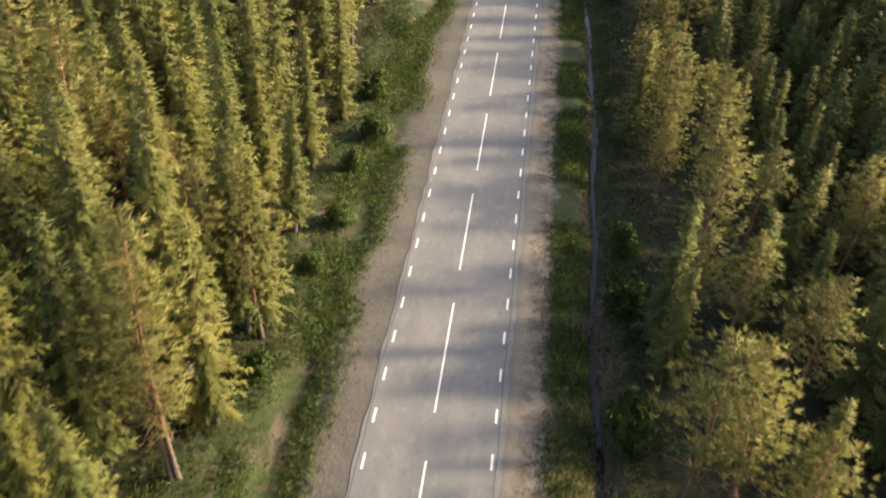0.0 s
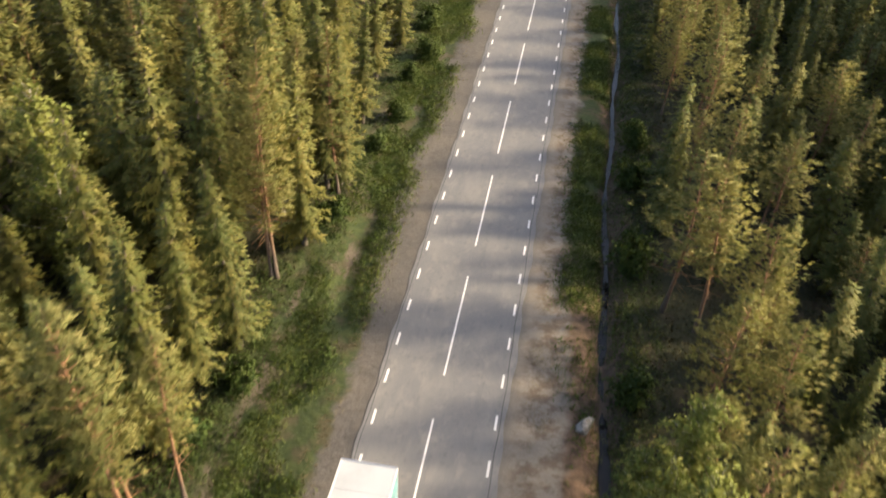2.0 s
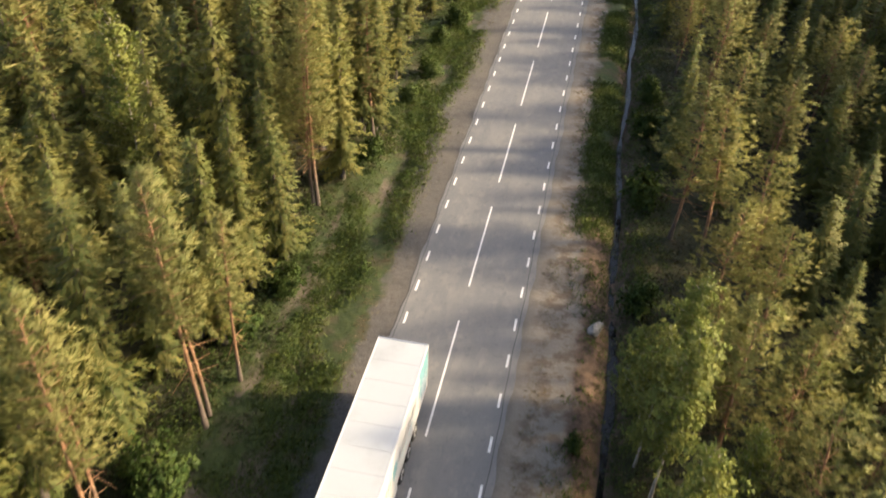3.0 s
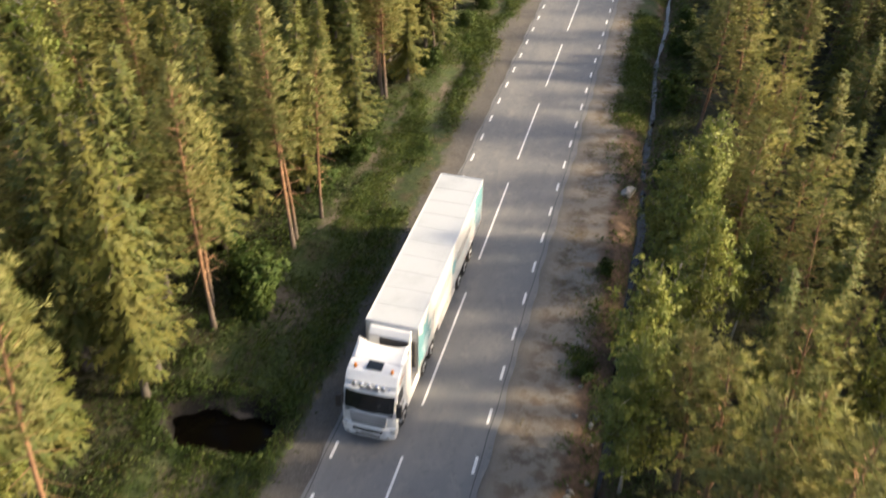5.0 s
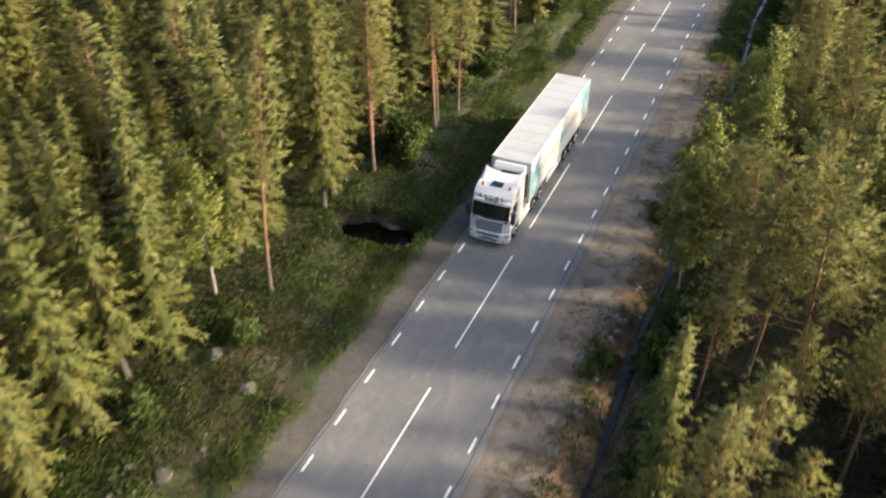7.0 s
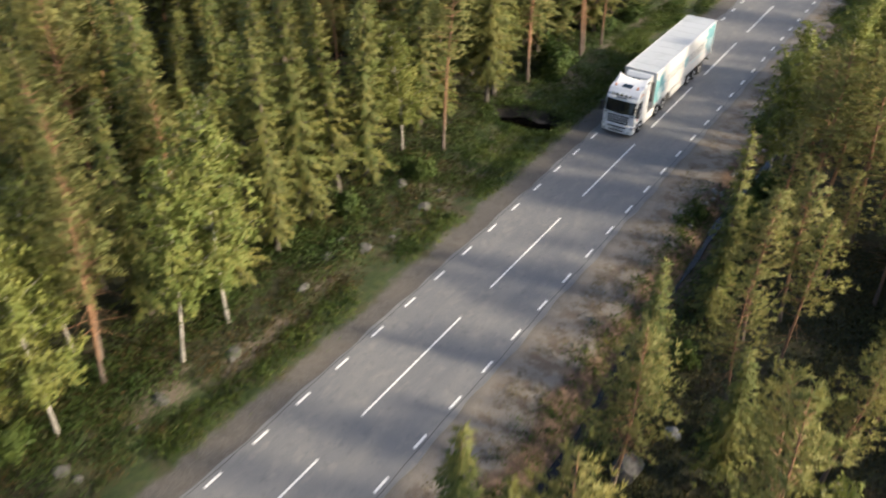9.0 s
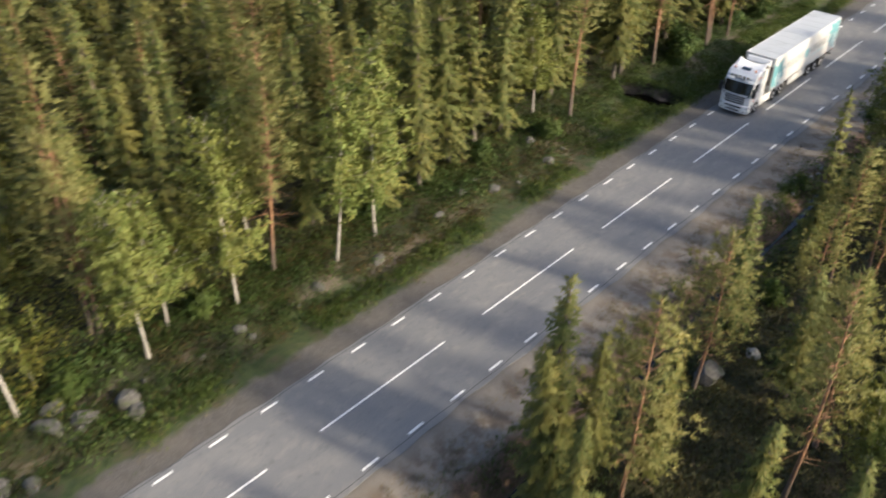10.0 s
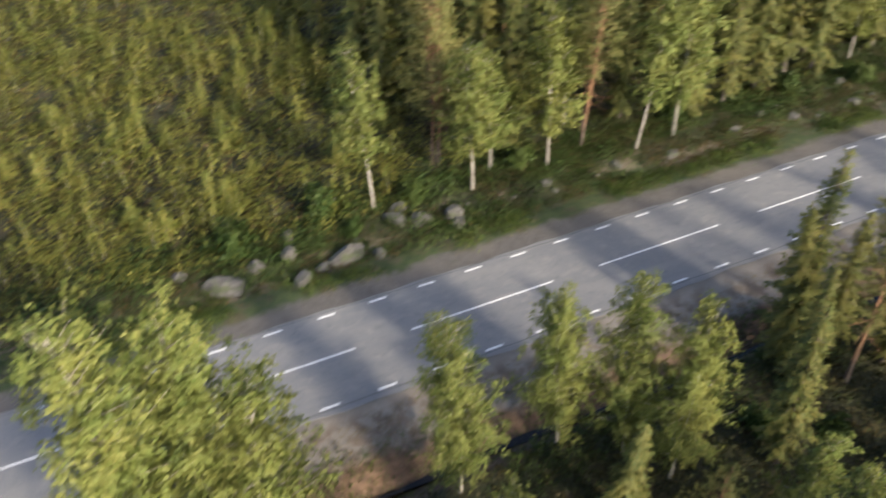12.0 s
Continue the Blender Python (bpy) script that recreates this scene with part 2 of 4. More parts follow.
def box(x0, x1, y0, y1, z0, z1, bevel=0.02, seg=1):
    bm = bmesh.new()
    bmesh.ops.create_cube(bm, size=1, matrix=Matrix.LocRotScale(((x0 + x1) / 2, (y0 + y1) / 2, (z0 + z1) / 2), None, (x1 - x0, y1 - y0, z1 - z0)))
    if bevel:
        bmesh.ops.bevel(bm, geom=bm.edges[:], offset=bevel, segments=seg, affect="EDGES", profile=0.5)
    return bm


def prism(outline, x0, x1, bevel=0.03, seg=2):
    """A (y, z) outline carried across from x0 to x1."""
    bm = bmesh.new()
    a = [bm.verts.new((x0, y, z)) for y, z in outline]
    b = [bm.verts.new((x1, y, z)) for y, z in outline]
    bm.faces.new(a)
    bm.faces.new(b[::-1])
    for i in range(len(a)):
        j = (i + 1) % len(a)
        bm.faces.new((a[j], a[i], b[i], b[j]))
    bmesh.ops.recalc_face_normals(bm, faces=bm.faces[:])
    if bevel:
        bmesh.ops.bevel(bm, geom=bm.edges[:], offset=bevel, segments=seg, affect="EDGES", profile=0.5, clamp_overlap=True)
    return bm


def shell(outline, half, bow=0.16, depth=0.7, bevel=0.04, seg=2):
    """A (y, z) outline carried across in steps, its front bowed back towards the corners."""
    bm = bmesh.new()
    xs = [half * k for k in (-1, -0.94, -0.84, -0.65, -0.35, 0, 0.35, 0.65, 0.84, 0.94, 1)]
    rings = [[bm.verts.new((x, y + bow * (abs(x) / half) ** 4 * max(0.0, 1 - max(0.0, y) / depth), z)) for y, z in outline] for x in xs]
    n = len(outline)
    for a, b in zip(rings, rings[1:]):
        for i in range(n):
            bm.faces.new((a[i], a[(i + 1) % n], b[(i + 1) % n], b[i]))
    caps = [bm.faces.new(rings[0]), bm.faces.new(rings[-1])]
    bmesh.ops.recalc_face_normals(bm, faces=bm.faces[:])
    if bevel:
        edges = list({e for f in caps for e in f.edges})
        bmesh.ops.bevel(bm, geom=edges, offset=bevel, segments=seg, affect="EDGES", profile=0.5, clamp_overlap=True)
    return bm


def drum(at, axis, r, depth, seg=24, r2=None, bevel=0.0):
    bm = bmesh.new()
    turn = Vector(axis).to_track_quat("Z", "Y").to_matrix().to_4x4()
    bmesh.ops.create_cone(bm, cap_ends=True, segments=seg, radius1=r, radius2=r if r2 is None else r2, depth=depth, matrix=Matrix.Translation(at) @ turn)
    if bevel:
        edges = [e for e in bm.edges if len(e.link_faces) == 2 and any(len(f.verts) > 4 for f in e.link_faces)]
        bmesh.ops.bevel(bm, geom=edges, offset=bevel, segments=2, affect="EDGES", profile=0.5)
    return bm


def join(*many):
    out = bmesh.new()
    for bm in many:
        me = bpy.data.meshes.new("piece")
        bm.to_mesh(me)
        bm.free()
        out.from_mesh(me)
        bpy.data.meshes.remove(me)
    return out


# ---- ground, road, ditch ----
rng = np.random.default_rng(7)


def ditch_x(y):
    return 8.7 + 0.22 * np.sin(y * 0.11) + 0.12 * np.sin(y * 0.37 + 1.0)


def bumps(x, y):
    return (np.sin(x * 0.31 + 1.3 * np.sin(y * 0.17)) * np.sin(y * 0.27 + 0.8 * np.sin(x * 0.23)) * 0.14
            + np.sin(x * 1.1 + y * 0.7) * np.sin(y * 1.3 - x * 0.5) * 0.05 + np.sin(x * 2.9 - y * 2.1) * np.sin(y * 3.3 + x) * 0.018)


def ground_z(x, y):
    """The height of the ground: flat at the road, a shallow verge on one side, a ditch on the other, a hollow with a pool."""
    x, y = np.asarray(x, float), np.asarray(y, float)
    wild = np.clip((np.abs(x) - 5.0) / 4.0, 0, 1)
    z = bumps(x, y) * wild
    z = z - 0.30 * np.exp(-((x + 7.6) / 1.3) ** 2) - 0.03 * np.clip((np.abs(x) - 3.4) / 2.0, 0, 1)
    z = z - 0.85 * np.exp(-((x - ditch_x(y)) / 0.95) ** 2)
    rim = np.hypot((x + 9.0) / 2.8, (y + 3.5) / 1.35) + 0.13 * np.sin(x * 2.1 + 0.4) + 0.10 * np.sin(y * 3.1 + x)
    z = z - 1.6 / (1 + np.exp(np.clip(-12 * (1 - rim), -50, 50)))
    far = np.clip((np.hypot(x, y) - 200) / 500, 0, 1)
    return z * (1 - far) - 0.2 * far


def build_ground():
    xs = np.unique(np.concatenate([np.geomspace(62, 2500, 12) * -1, np.arange(-60, -14, 1.0), np.arange(-14, 14, 0.25), np.arange(14, 60, 1.0), np.geomspace(62, 2500, 12)]))
    ys = np.unique(np.concatenate([np.geomspace(130, 2500, 12) * -1, np.arange(-120, 130, 0.8), np.geomspace(132, 2500, 12)]))
    gx, gy = np.meshgrid(xs, ys)
    verts = np.stack([gx.ravel(), gy.ravel(), ground_z(gx, gy).ravel()], 1)
    a = (np.arange(len(ys) - 1)[:, None] * len(xs) + np.arange(len(xs) - 1)[None]).ravel()
    me = mesh_of("ground", verts, np.stack([a, a + 1, a + 1 + len(xs), a + len(xs)], 1), MAT["ground"])
    me.polygons.foreach_set("use_smooth", np.ones(len(a), dtype=bool))
    return tagged(new("ground", me), "forest ground with gravel shoulders, verges and mossy soil", "ground", kind="structure")


def ribbon(name, ys, x0, x1, z0, z1, material):
    """A long slab between two edges given as arrays along y."""
    n = len(ys)
    verts = np.concatenate([np.stack([x0, ys, np.full(n, z1)], 1), np.stack([x1, ys, np.full(n, z1)], 1),
                            np.stack([x0, ys, np.full(n, z0)], 1), np.stack([x1, ys, np.full(n, z0)], 1)])
    i = np.arange(n - 1)
    faces = np.concatenate([np.stack([i, i + n, i + n + 1, i + 1], 1), np.stack([i + 2 * n, i, i + 1, i + 2 * n + 1], 1),
                            np.stack([i + n, i + 3 * n, i + 3 * n + 1, i + n + 1], 1)])
    me = mesh_of(name, verts, faces, material)
    me.shade_flat()
    return me


ground = build_ground()
_y = np.arange(-400, 600, 0.5)
_wl = -3.52 + 0.05 * np.sin(_y * 0.9) + 0.04 * np.sin(_y * 2.3)
_wr = 3.75 + 0.06 * np.sin(_y * 0.7 + 2) + 0.05 * np.sin(_y * 2.0)
road = tagged(new("road", ribbon("road", _y, _wl, _wr, -0.2, 0.03, MAT["asphalt"])), "grey worn asphalt two-lane road with white markings", "road", kind="structure")
_y = np.arange(-120, 160, 0.6)
for _x, _w in ((-3.36, 0.022), (3.44, 0.024)):
    _m = _x + 0.03 * np.sin(_y * 0.6) + 0.02 * np.sin(_y * 1.9)
    seam = new("tar_seam", ribbon("tar_seam", _y, _m - _w, _m + _w, 0.02, 0.034, MAT["seam"]))
    seam.parent = road


def marking(name, length, width):
    bm = box(-width / 2, width / 2, 0, length, 0.02, 0.037, 0.0)
    me = bpy.data.meshes.new(name)
    bm.to_mesh(me)
    bm.free()
    me.materials.append(MAT["line"])
    return me


_dash, _line = marking("edge_mark", 1.0, 0.13), marking("centre_mark", 8.8, 0.11)
for _k in range(-40, 54):
    for _x, _p in ((3.235, 0.22), (-3.07, -0.65)):
        mark = new("edge_mark", _dash)
        mark.parent, mark.location = road, (_x, 3 * _k + _p - 0.5, 0)
for _k in range(-10, 14):
    mark = new("centre_mark", _line)
    mark.parent, mark.location = road, (0, 12 * _k, 0)

_y = np.arange(-130, 160, 0.5)
_c = ditch_x(_y)
_half = 0.17 + 0.05 * np.sin(_y * 0.5) + 0.05 * np.sin(_y * 1.3 + 1) + 0.14 * np.exp(-((_y - 24) / 9) ** 2)
tagged(new("ditch_water", ribbon("ditch_water", _y, _c - _half, _c + _half, -1.0, -0.74, MAT["water"])), "narrow strip of still dark water in the ditch", "water", kind="structure")
_t = np.linspace(0, 2 * np.pi, 40, endpoint=False)
_bm = bmesh.new()
_bm.faces.new([_bm.verts.new((-9.0 + 3.2 * math.cos(a), -3.5 + 1.9 * math.sin(a), -0.98)) for a in _t])
# pool water blackened and dulled to stand for dark trees mirrored in it
tagged(part("pool", _bm, MAT["dimmed_peat_water"]), "small black pool in a hollow of the verge", "water", kind="structure")


# ---- trees ----
def unit(a):
    return a / (np.linalg.norm(a, axis=1, keepdims=True) + 1e-6)


def crown_normals(p, d, out, own, up):
    """Blade normals: away from the stem, along the blade's own tuft, and upward, in the given shares."""
    away = p * (1, 1, 0)
    away = away / np.maximum(np.linalg.norm(away, axis=1, keepdims=True), 0.35)
    return unit(out * away + own * unit(d) + np.array([0, 0, up]))


def kites(p, d, length, width, droop=0.0, flat=0.0, facing=None):
    """Small pointed blades: bases p, directions d, turned to face along facing. Returns verts, triangles and normals."""
    n = len(p)
    d = d / np.linalg.norm(d, axis=1, keepdims=True)
    r = rng.normal(size=(n, 3))
    r[:, 2] *= 1 - flat
    side = np.cross(d, np.cross(r, d) if flat == 0 else np.stack([np.zeros(n), np.zeros(n), np.ones(n)], 1) + 0.35 * r)
    side /= np.linalg.norm(side, axis=1, keepdims=True) + 1e-6
    length, width = length[:, None], width[:, None]
    tip = p + d * length
    tip[:, 2] -= droop * length[:, 0]
    v = np.stack([p + side * width, tip, p - side * width], 1)
    flat_n = unit(np.cross(v[:, 1] - v[:, 0], v[:, 2] - v[:, 0]))
    if facing is None:
        facing = np.array([0, 0, 1.0]) + 0.0 * p
    turn = (flat_n * facing).sum(1) < 0
    v[turn] = v[turn][:, ::-1]
    flat_n[turn] *= -1
    nrm = unit(facing + 0.35 * flat_n)
    return v.reshape(-1, 3), np.arange(3 * n).reshape(-1, 3), np.repeat(nrm, 3, 0)


def stem(h, r, bend=0.15, seg=7, rings=9, top=0.12):
    """A tapered, slightly crooked trunk with a flared foot."""
    ph = rng.uniform(0, 6.28, 2)
    zs = np.linspace(-0.3, h, rings)
    a = np.linspace(0, 2 * np.pi, seg, endpoint=False)
    u = np.clip(zs / h, 0, 1)
    cx, cy = bend * np.sin(u * 3.0 + ph[0]) - bend * np.sin(ph[0]), bend * np.sin(u * 2.6 + ph[1]) - bend * np.sin(ph[1])
    rad = r * (1 - (1 - top) * u) * (1 + 0.5 * np.exp(-u * 30))
    v = np.stack([(cx[:, None] + rad[:, None] * np.cos(a)), (cy[:, None] + rad[:, None] * np.sin(a)), np.repeat(zs[:, None], seg, 1)], 2).reshape(-1, 3)
    i, j = np.meshgrid(np.arange(rings - 1), np.arange(seg), indexing="ij")
    k = (j + 1) % seg
    f = np.stack([i * seg + j, i * seg + k, (i + 1) * seg + k, (i + 1) * seg + j], 2).reshape(-1, 4)
    axis = lambda z: np.array([np.interp(z, zs, cx), np.interp(z, zs, cy), z])
    return v, f, axis


def rods(pairs):
    """Thin three-sided limbs from a to b, with radii."""
    vs, fs = [], []
    for a, b, ra, rb in pairs:
        d = b - a
        d = d / (np.linalg.norm(d) + 1e-6)
        s = np.cross(d, (0.3, 0.5, 0.8))
        s /= np.linalg.norm(s) + 1e-6
        t = np.cross(d, s)
        o = len(vs) * 6
        vs.append([q + rr * (math.cos(w) * s + math.sin(w) * t) for q, rr in ((a, ra), (b, rb)) for w in (0, 2.09, 4.19)])
        fs += [(o + i, o + (i + 1) % 3, o + 3 + (i + 1) % 3, o + 3 + i) for i in range(3)]
    return np.array(vs).reshape(-1, 3), np.array(fs).reshape(-1, 4)


def both(*lots):
    vs, fs, o = [], [], 0
    for v, f in lots:
        vs.append(v)
        fs.append(f + o)
        o += len(v)
    return np.concatenate(vs), np.concatenate(fs)


def spruce_shape(h, r, fine=1.0, bare=0.1):
    """A spruce: whorls of drooping boughs, each with hanging side sprays."""
    tv, tf, axis = stem(h, 0.011 * h + 0.02)
    p, d, ln, wd, limbs = [], [], [], [], []
    z = bare * h + 0.2
    while z < h - 0.15:
        u = (z - bare * h) / (h * (1 - bare))
        reach = r * (1 - u) ** 0.85 * min(1.0, 0.55 + 3 * u) + 0.10
        count = int(rng.integers(4, 7)) if u < 0.9 else 4
        off = rng.uniform(0, 6.28)
        for k in range(count):
            a = off + 6.283 * k / count + rng.normal(0, 0.25)
            bl = reach * rng.uniform(0.5, 1.15)
            out = np.array([math.cos(a), math.sin(a), 0])
            lift = -0.42 + 0.85 * u + rng.normal(0, 0.1)
            base = axis(min(h - 0.1, z + rng.normal(0, 0.17)))
            end = base + out * bl + np.array([0, 0, lift * bl])
            limbs.append((base, end, 0.022, 0.006))
            steps = max(2, int(bl * 8.0 * fine + 0.5))
            for s in (np.arange(steps) + 0.6) / steps:
                q = base + (end - base) * s
                q[2] += 0.16 * bl * (s * s - s)
                size = (0.25 + 0.22 * (1 - s)) * (0.6 + 0.4 * (1 - u)) / fine ** 0.6
                for sgn in (-1, 1):
                    perp = np.array([-out[1], out[0], 0]) * sgn
                    p.append(q + rng.normal(0, 0.05, 3))
                    d.append(out * rng.uniform(0.5, 1.0) + perp * rng.uniform(0.4, 1.0) + np.array([0, 0, rng.uniform(-1.0, 0.15)]))
                    ln.append(size * rng.uniform(0.8, 1.5))
                    wd.append(size * rng.uniform(0.20, 0.34))
            p.append(end - (end - base) * 0.12)
            d.append(out + np.array([0, 0, 0.25]))
            ln.append(0.34 / fine ** 0.5)
            wd.append(0.06 / fine ** 0.5)
        z += (0.20 + 0.20 * (1 - u)) / fine ** 0.6 * rng.uniform(0.8, 1.2)
    top = axis(h)
    for k in range(6):
        p.append(top - np.array([0, 0, 0.1 * k]))
        d.append(np.array([rng.normal(0, 0.25), rng.normal(0, 0.25), 1.0]))
        ln.append(0.4)
        wd.append(0.05)
    p, d = np.array(p), np.array(d)
    leaves = kites(p, d, np.array(ln), np.array(wd), 0.12, 0.6, crown_normals(p, d, 0.75, 0.35, 0.45))
    return (both((tv, tf), rods(limbs[::4])) if fine > 0.6 else (tv, tf)), leaves


def pine_shape(h, r, fine=1.0, crown=0.45, stubs=10):
    """A pine: clean reddish stem, crooked limbs and tufts of needles; dead stubs lower down."""
    tv, tf, axis = stem(h, 0.0075 * h + 0.025, 0.25)
    p, d, ln, wd, limbs = [], [], [], [], []
    n = int((62 if fine > 0.6 else 46) * (0.5 + h / 26))
    for i in range(n):
        u = (i + rng.uniform()) / n
        z = h * (crown + (1 - crown) * u ** 0.95) - 0.15
        a = i * 2.4 + rng.normal(0, 0.4)
        bl = (r * 1.35 * (1 - u) ** 0.7 * min(1.0, 0.45 + 2.5 * u) + 0.18) * rng.uniform(0.6, 1.2)
        out = np.array([math.cos(a), math.sin(a), 0])
        base = axis(z)
        knee = base + out * bl * 0.55 + np.array([0, 0, bl * (0.02 + 0.35 * u)])
        end = knee + out * bl * 0.45 + np.array([rng.normal(0, 0.1), rng.normal(0, 0.1), bl * (0.12 + 0.3 * u)])
        limbs.append((base, knee, 0.022, 0.008))
        tufts = max(3, int(bl * 6.0 * fine))
        for s in np.linspace(0.28, 1.0, tufts):
            q = base + (knee - base) * (s / 0.55) if s < 0.55 else knee + (end - knee) * ((s - 0.55) / 0.45)
            q = q + rng.normal(0, 0.13, 3) * bl
            m = 13 if fine > 0.6 else 5
            for k in range(m):
                p.append(q)
                w = rng.normal(0, 1, 3)
                w[2] = abs(w[2]) * 0.9 + 0.35
                d.append(w * 0.75 + out * 1.1)
                ln.append(rng.uniform(0.22, 0.46) / fine ** 0.55)
                wd.append(rng.uniform(0.020, 0.037) / fine ** 0.8)
    for i in range(stubs):
        z = h * rng.uniform(0.22, crown + 0.1)
        a = rng.uniform(0, 6.28)
        base = axis(z)
        end = base + np.array([math.cos(a), math.sin(a), rng.uniform(-0.5, 0.1)]) * rng.uniform(0.5, 1.5)
        limbs.append((base, end, 0.022, 0.006))
    p, d = np.array(p), np.array(d)
    leaves = kites(p, d, np.array(ln), np.array(wd), 0.05, 0.0, crown_normals(p, d, 0.6, 0.55, 0.2))
    return (both((tv, tf), rods(limbs)) if fine > 0.6 else (tv, tf)), leaves


def birch_shape(h, r, fine=1.0, crown=0.3, leaf=1.0, full=1.0):
    """A birch: slim pale stem, rising limbs and hanging twigs full of small leaves."""
    tv, tf, axis = stem(h * 0.95, 0.0055 * h + 0.015, 0.26)
    p, d, ln, wd, limbs = [], [], [], [], []
    n = int(64 * full * (0.6 + h / 30) * (1 if fine > 0.2 else 0.45))
    for i in range(n):
        u = (i + rng.uniform()) / n
        z = h * (crown + (0.94 - crown) * u)
        a = i * 2.4 + rng.normal(0, 0.5)
        bl = r * (0.20 + 0.95 * (1 - u) ** 0.65 * min(1.0, 0.45 + 2.6 * u)) * rng.uniform(0.5, 1.2)
        out = np.array([math.cos(a), math.sin(a), 0])
        base = axis(z)
        end = base + out * bl + np.array([0, 0, bl * rng.uniform(0.3, 0.8) + 0.04 * h * u])
        limbs.append((base, end, 0.014, 0.004))
        twigs = max(2, int(bl * 8 * fine))
        for s in np.linspace(0.15, 1.05, twigs):
            q = base + (end - base) * s + rng.normal(0, 0.17, 3)
            hang = rng.uniform(0.25, 0.9) * (1 - 0.6 * u)
            lean = rng.normal(0, 0.22, 2)
            m = int(11 / leaf ** 1.6) if fine > 0.6 else 5
            for k in range(m):
                w = k / m
                p.append(q + np.array([lean[0] * w, lean[1] * w, -hang * w]) + rng.normal(0, 0.08, 3))
                d.append(rng.normal(0, 1, 3) + np.array([0, 0, -0.7]))
                g = rng.uniform(0.14, 0.26) / fine ** 0.45 * leaf
                ln.append(g)
                wd.append(g * 0.36)
    for k in range(int(26 / leaf)):
        p.append(axis(h * rng.uniform(0.9, 0.95)) + rng.normal(0, 0.12, 3) + np.array([0, 0, 0.05 * h * rng.uniform()]))
        d.append(rng.normal(0, 0.6, 3) + np.array([0, 0, 0.6]))
        ln.append(0.22 * leaf)
        wd.append(0.07 * leaf)
    p, d = np.array(p), np.array(d)
    leaves = kites(p, d, np.array(ln), np.array(wd), 0.1, 0.0, crown_normals(p, d * (1, 1, 0.4), 0.7, 0.45, 0.25))
    return (both((tv, tf), rods(limbs)) if fine > 0.6 else (tv, tf)), leaves


H0 = 12.0  # the height at which the kinds of tree are built
KINDS = {
    "spruce_tree": [spruce_shape(H0, q, 1.0, b) for q, b in ((1.95, 0.05), (2.3, 0.08), (1.7, 0.1), (2.1, 0.14), (1.5, 0.04))],
    "pine_tree": [pine_shape(H0, q, 1.0, c, s) for q, c, s in ((1.7, 0.34, 18), (1.5, 0.42, 14), (1.95, 0.30, 18), (1.35, 0.46, 12))],
    "birch_tree": [birch_shape(H0, q, 1.0, c, 0.85) for q, c in ((1.6, 0.28), (1.9, 0.22), (1.4, 0.34))],
    "near_birch": [birch_shape(H0, q, 1.0, c, 0.55, 1.45) for q, c in ((1.7, 0.12), (1.9, 0.14))],
}
LOOK = {
    "spruce_tree": ("spruce_bark", "spruce", "tall green spruce with drooping boughs in the forest", "spruce"),
    "pine_tree": ("pine_bark", "pine", "pine with reddish trunk and sparse olive crown", "pine"),
    "birch_tree": ("birch_bark", "birch", "slim white-stemmed birch with light green leaves", "birch"),
    "near_birch": ("birch_bark", "birch", "young birch with hanging yellow-green leaves beside the road", "birch"),
}
MODELS = {}
for _kind, _shapes in KINDS.items():
    MODELS[_kind] = [(mesh_of("trunk", *s[0], MAT[LOOK[_kind][0]]), mesh_of("crown", s[1][0], s[1][1], MAT[LOOK[_kind][1]], s[1][2])) for s in _shapes]


def tree(kind, x, y, h, variant=None, label="", slim=1.0, lean=None):
    """One tree with its trunk and crown, standing on the ground."""
    models = MODELS[kind]
    trunk, crown = models[int(rng.integers(len(models))) if variant is None else variant]
    s = h / H0
    w = s ** 0.6 * slim
    tilt = rng.normal(0, 1.6, 2) if lean is None else lean
    m = pose(x, y, float(ground_z(x, y)) - 0.02, tilt[0], tilt[1], 0) @ Matrix.Rotation(rng.uniform(0, 6.28), 4, "Z") @ Matrix.Diagonal((w, w, s, 1))
    t = thing("birch_tree" if kind == "near_birch" else kind, m, label=label or LOOK[kind][2], category=LOOK[kind][3] + " tree", group=LOOK[kind][3] + " trees")
    for name, me in (("trunk", trunk), ("crown", crown)):
        ob = new(name, me)
        ob.parent = t
    return t


taken = []


def row(kind, places, **more):
    for x, y, h in places:
        tree(kind, x, y, h, **more)
        taken.append((x, y))


# trees along the edge of the wood, west of the road
row("pine_tree", [(-11.5, 29.9, 15.6), (-10.9, 10.2, 15.6), (-12.8, 32.2, 13.5), (-11.0, 10.9, 12.7), (-12.0, 2.3, 14.8), (-11.2, -11.9, 15.6), (-12.9, 40.3, 12.0),
                  (-10.4, 13.5, 11.5), (-12.9, 3.9, 13.0), (-11.9, -41.4, 13.0), (-13.5, -40.3, 14.2), (-14.6, -51.3, 12.3), (-10.4, 40.0, 12.5), (-11.8, 29.8, 13.0), (-14.9, -51.6, 12.5)])
row("spruce_tree", [(-10.9, 33.6, 13.0), (-10.6, 41.1, 11.5), (-11.3, 40.3, 12.5), (-14.5, 8.7, 14.5), (-12.7, 20.9, 12.0), (-13.1, -1.5, 16.0), (-12.9, -3.0, 15.0), (-11.7, 24.0, 12.0),
                    (-13.2, -18.3, 16.4), (-13.8, 16.1, 13.0), (-15.5, 30.0, 14.7), (-16.8, 28.0, 16.5), (-17.0, 21.0, 15.5), (-11.3, 50.4, 10.0), (-13.0, 45.3, 11.0), (-12.3, 15.9, 13.1)])
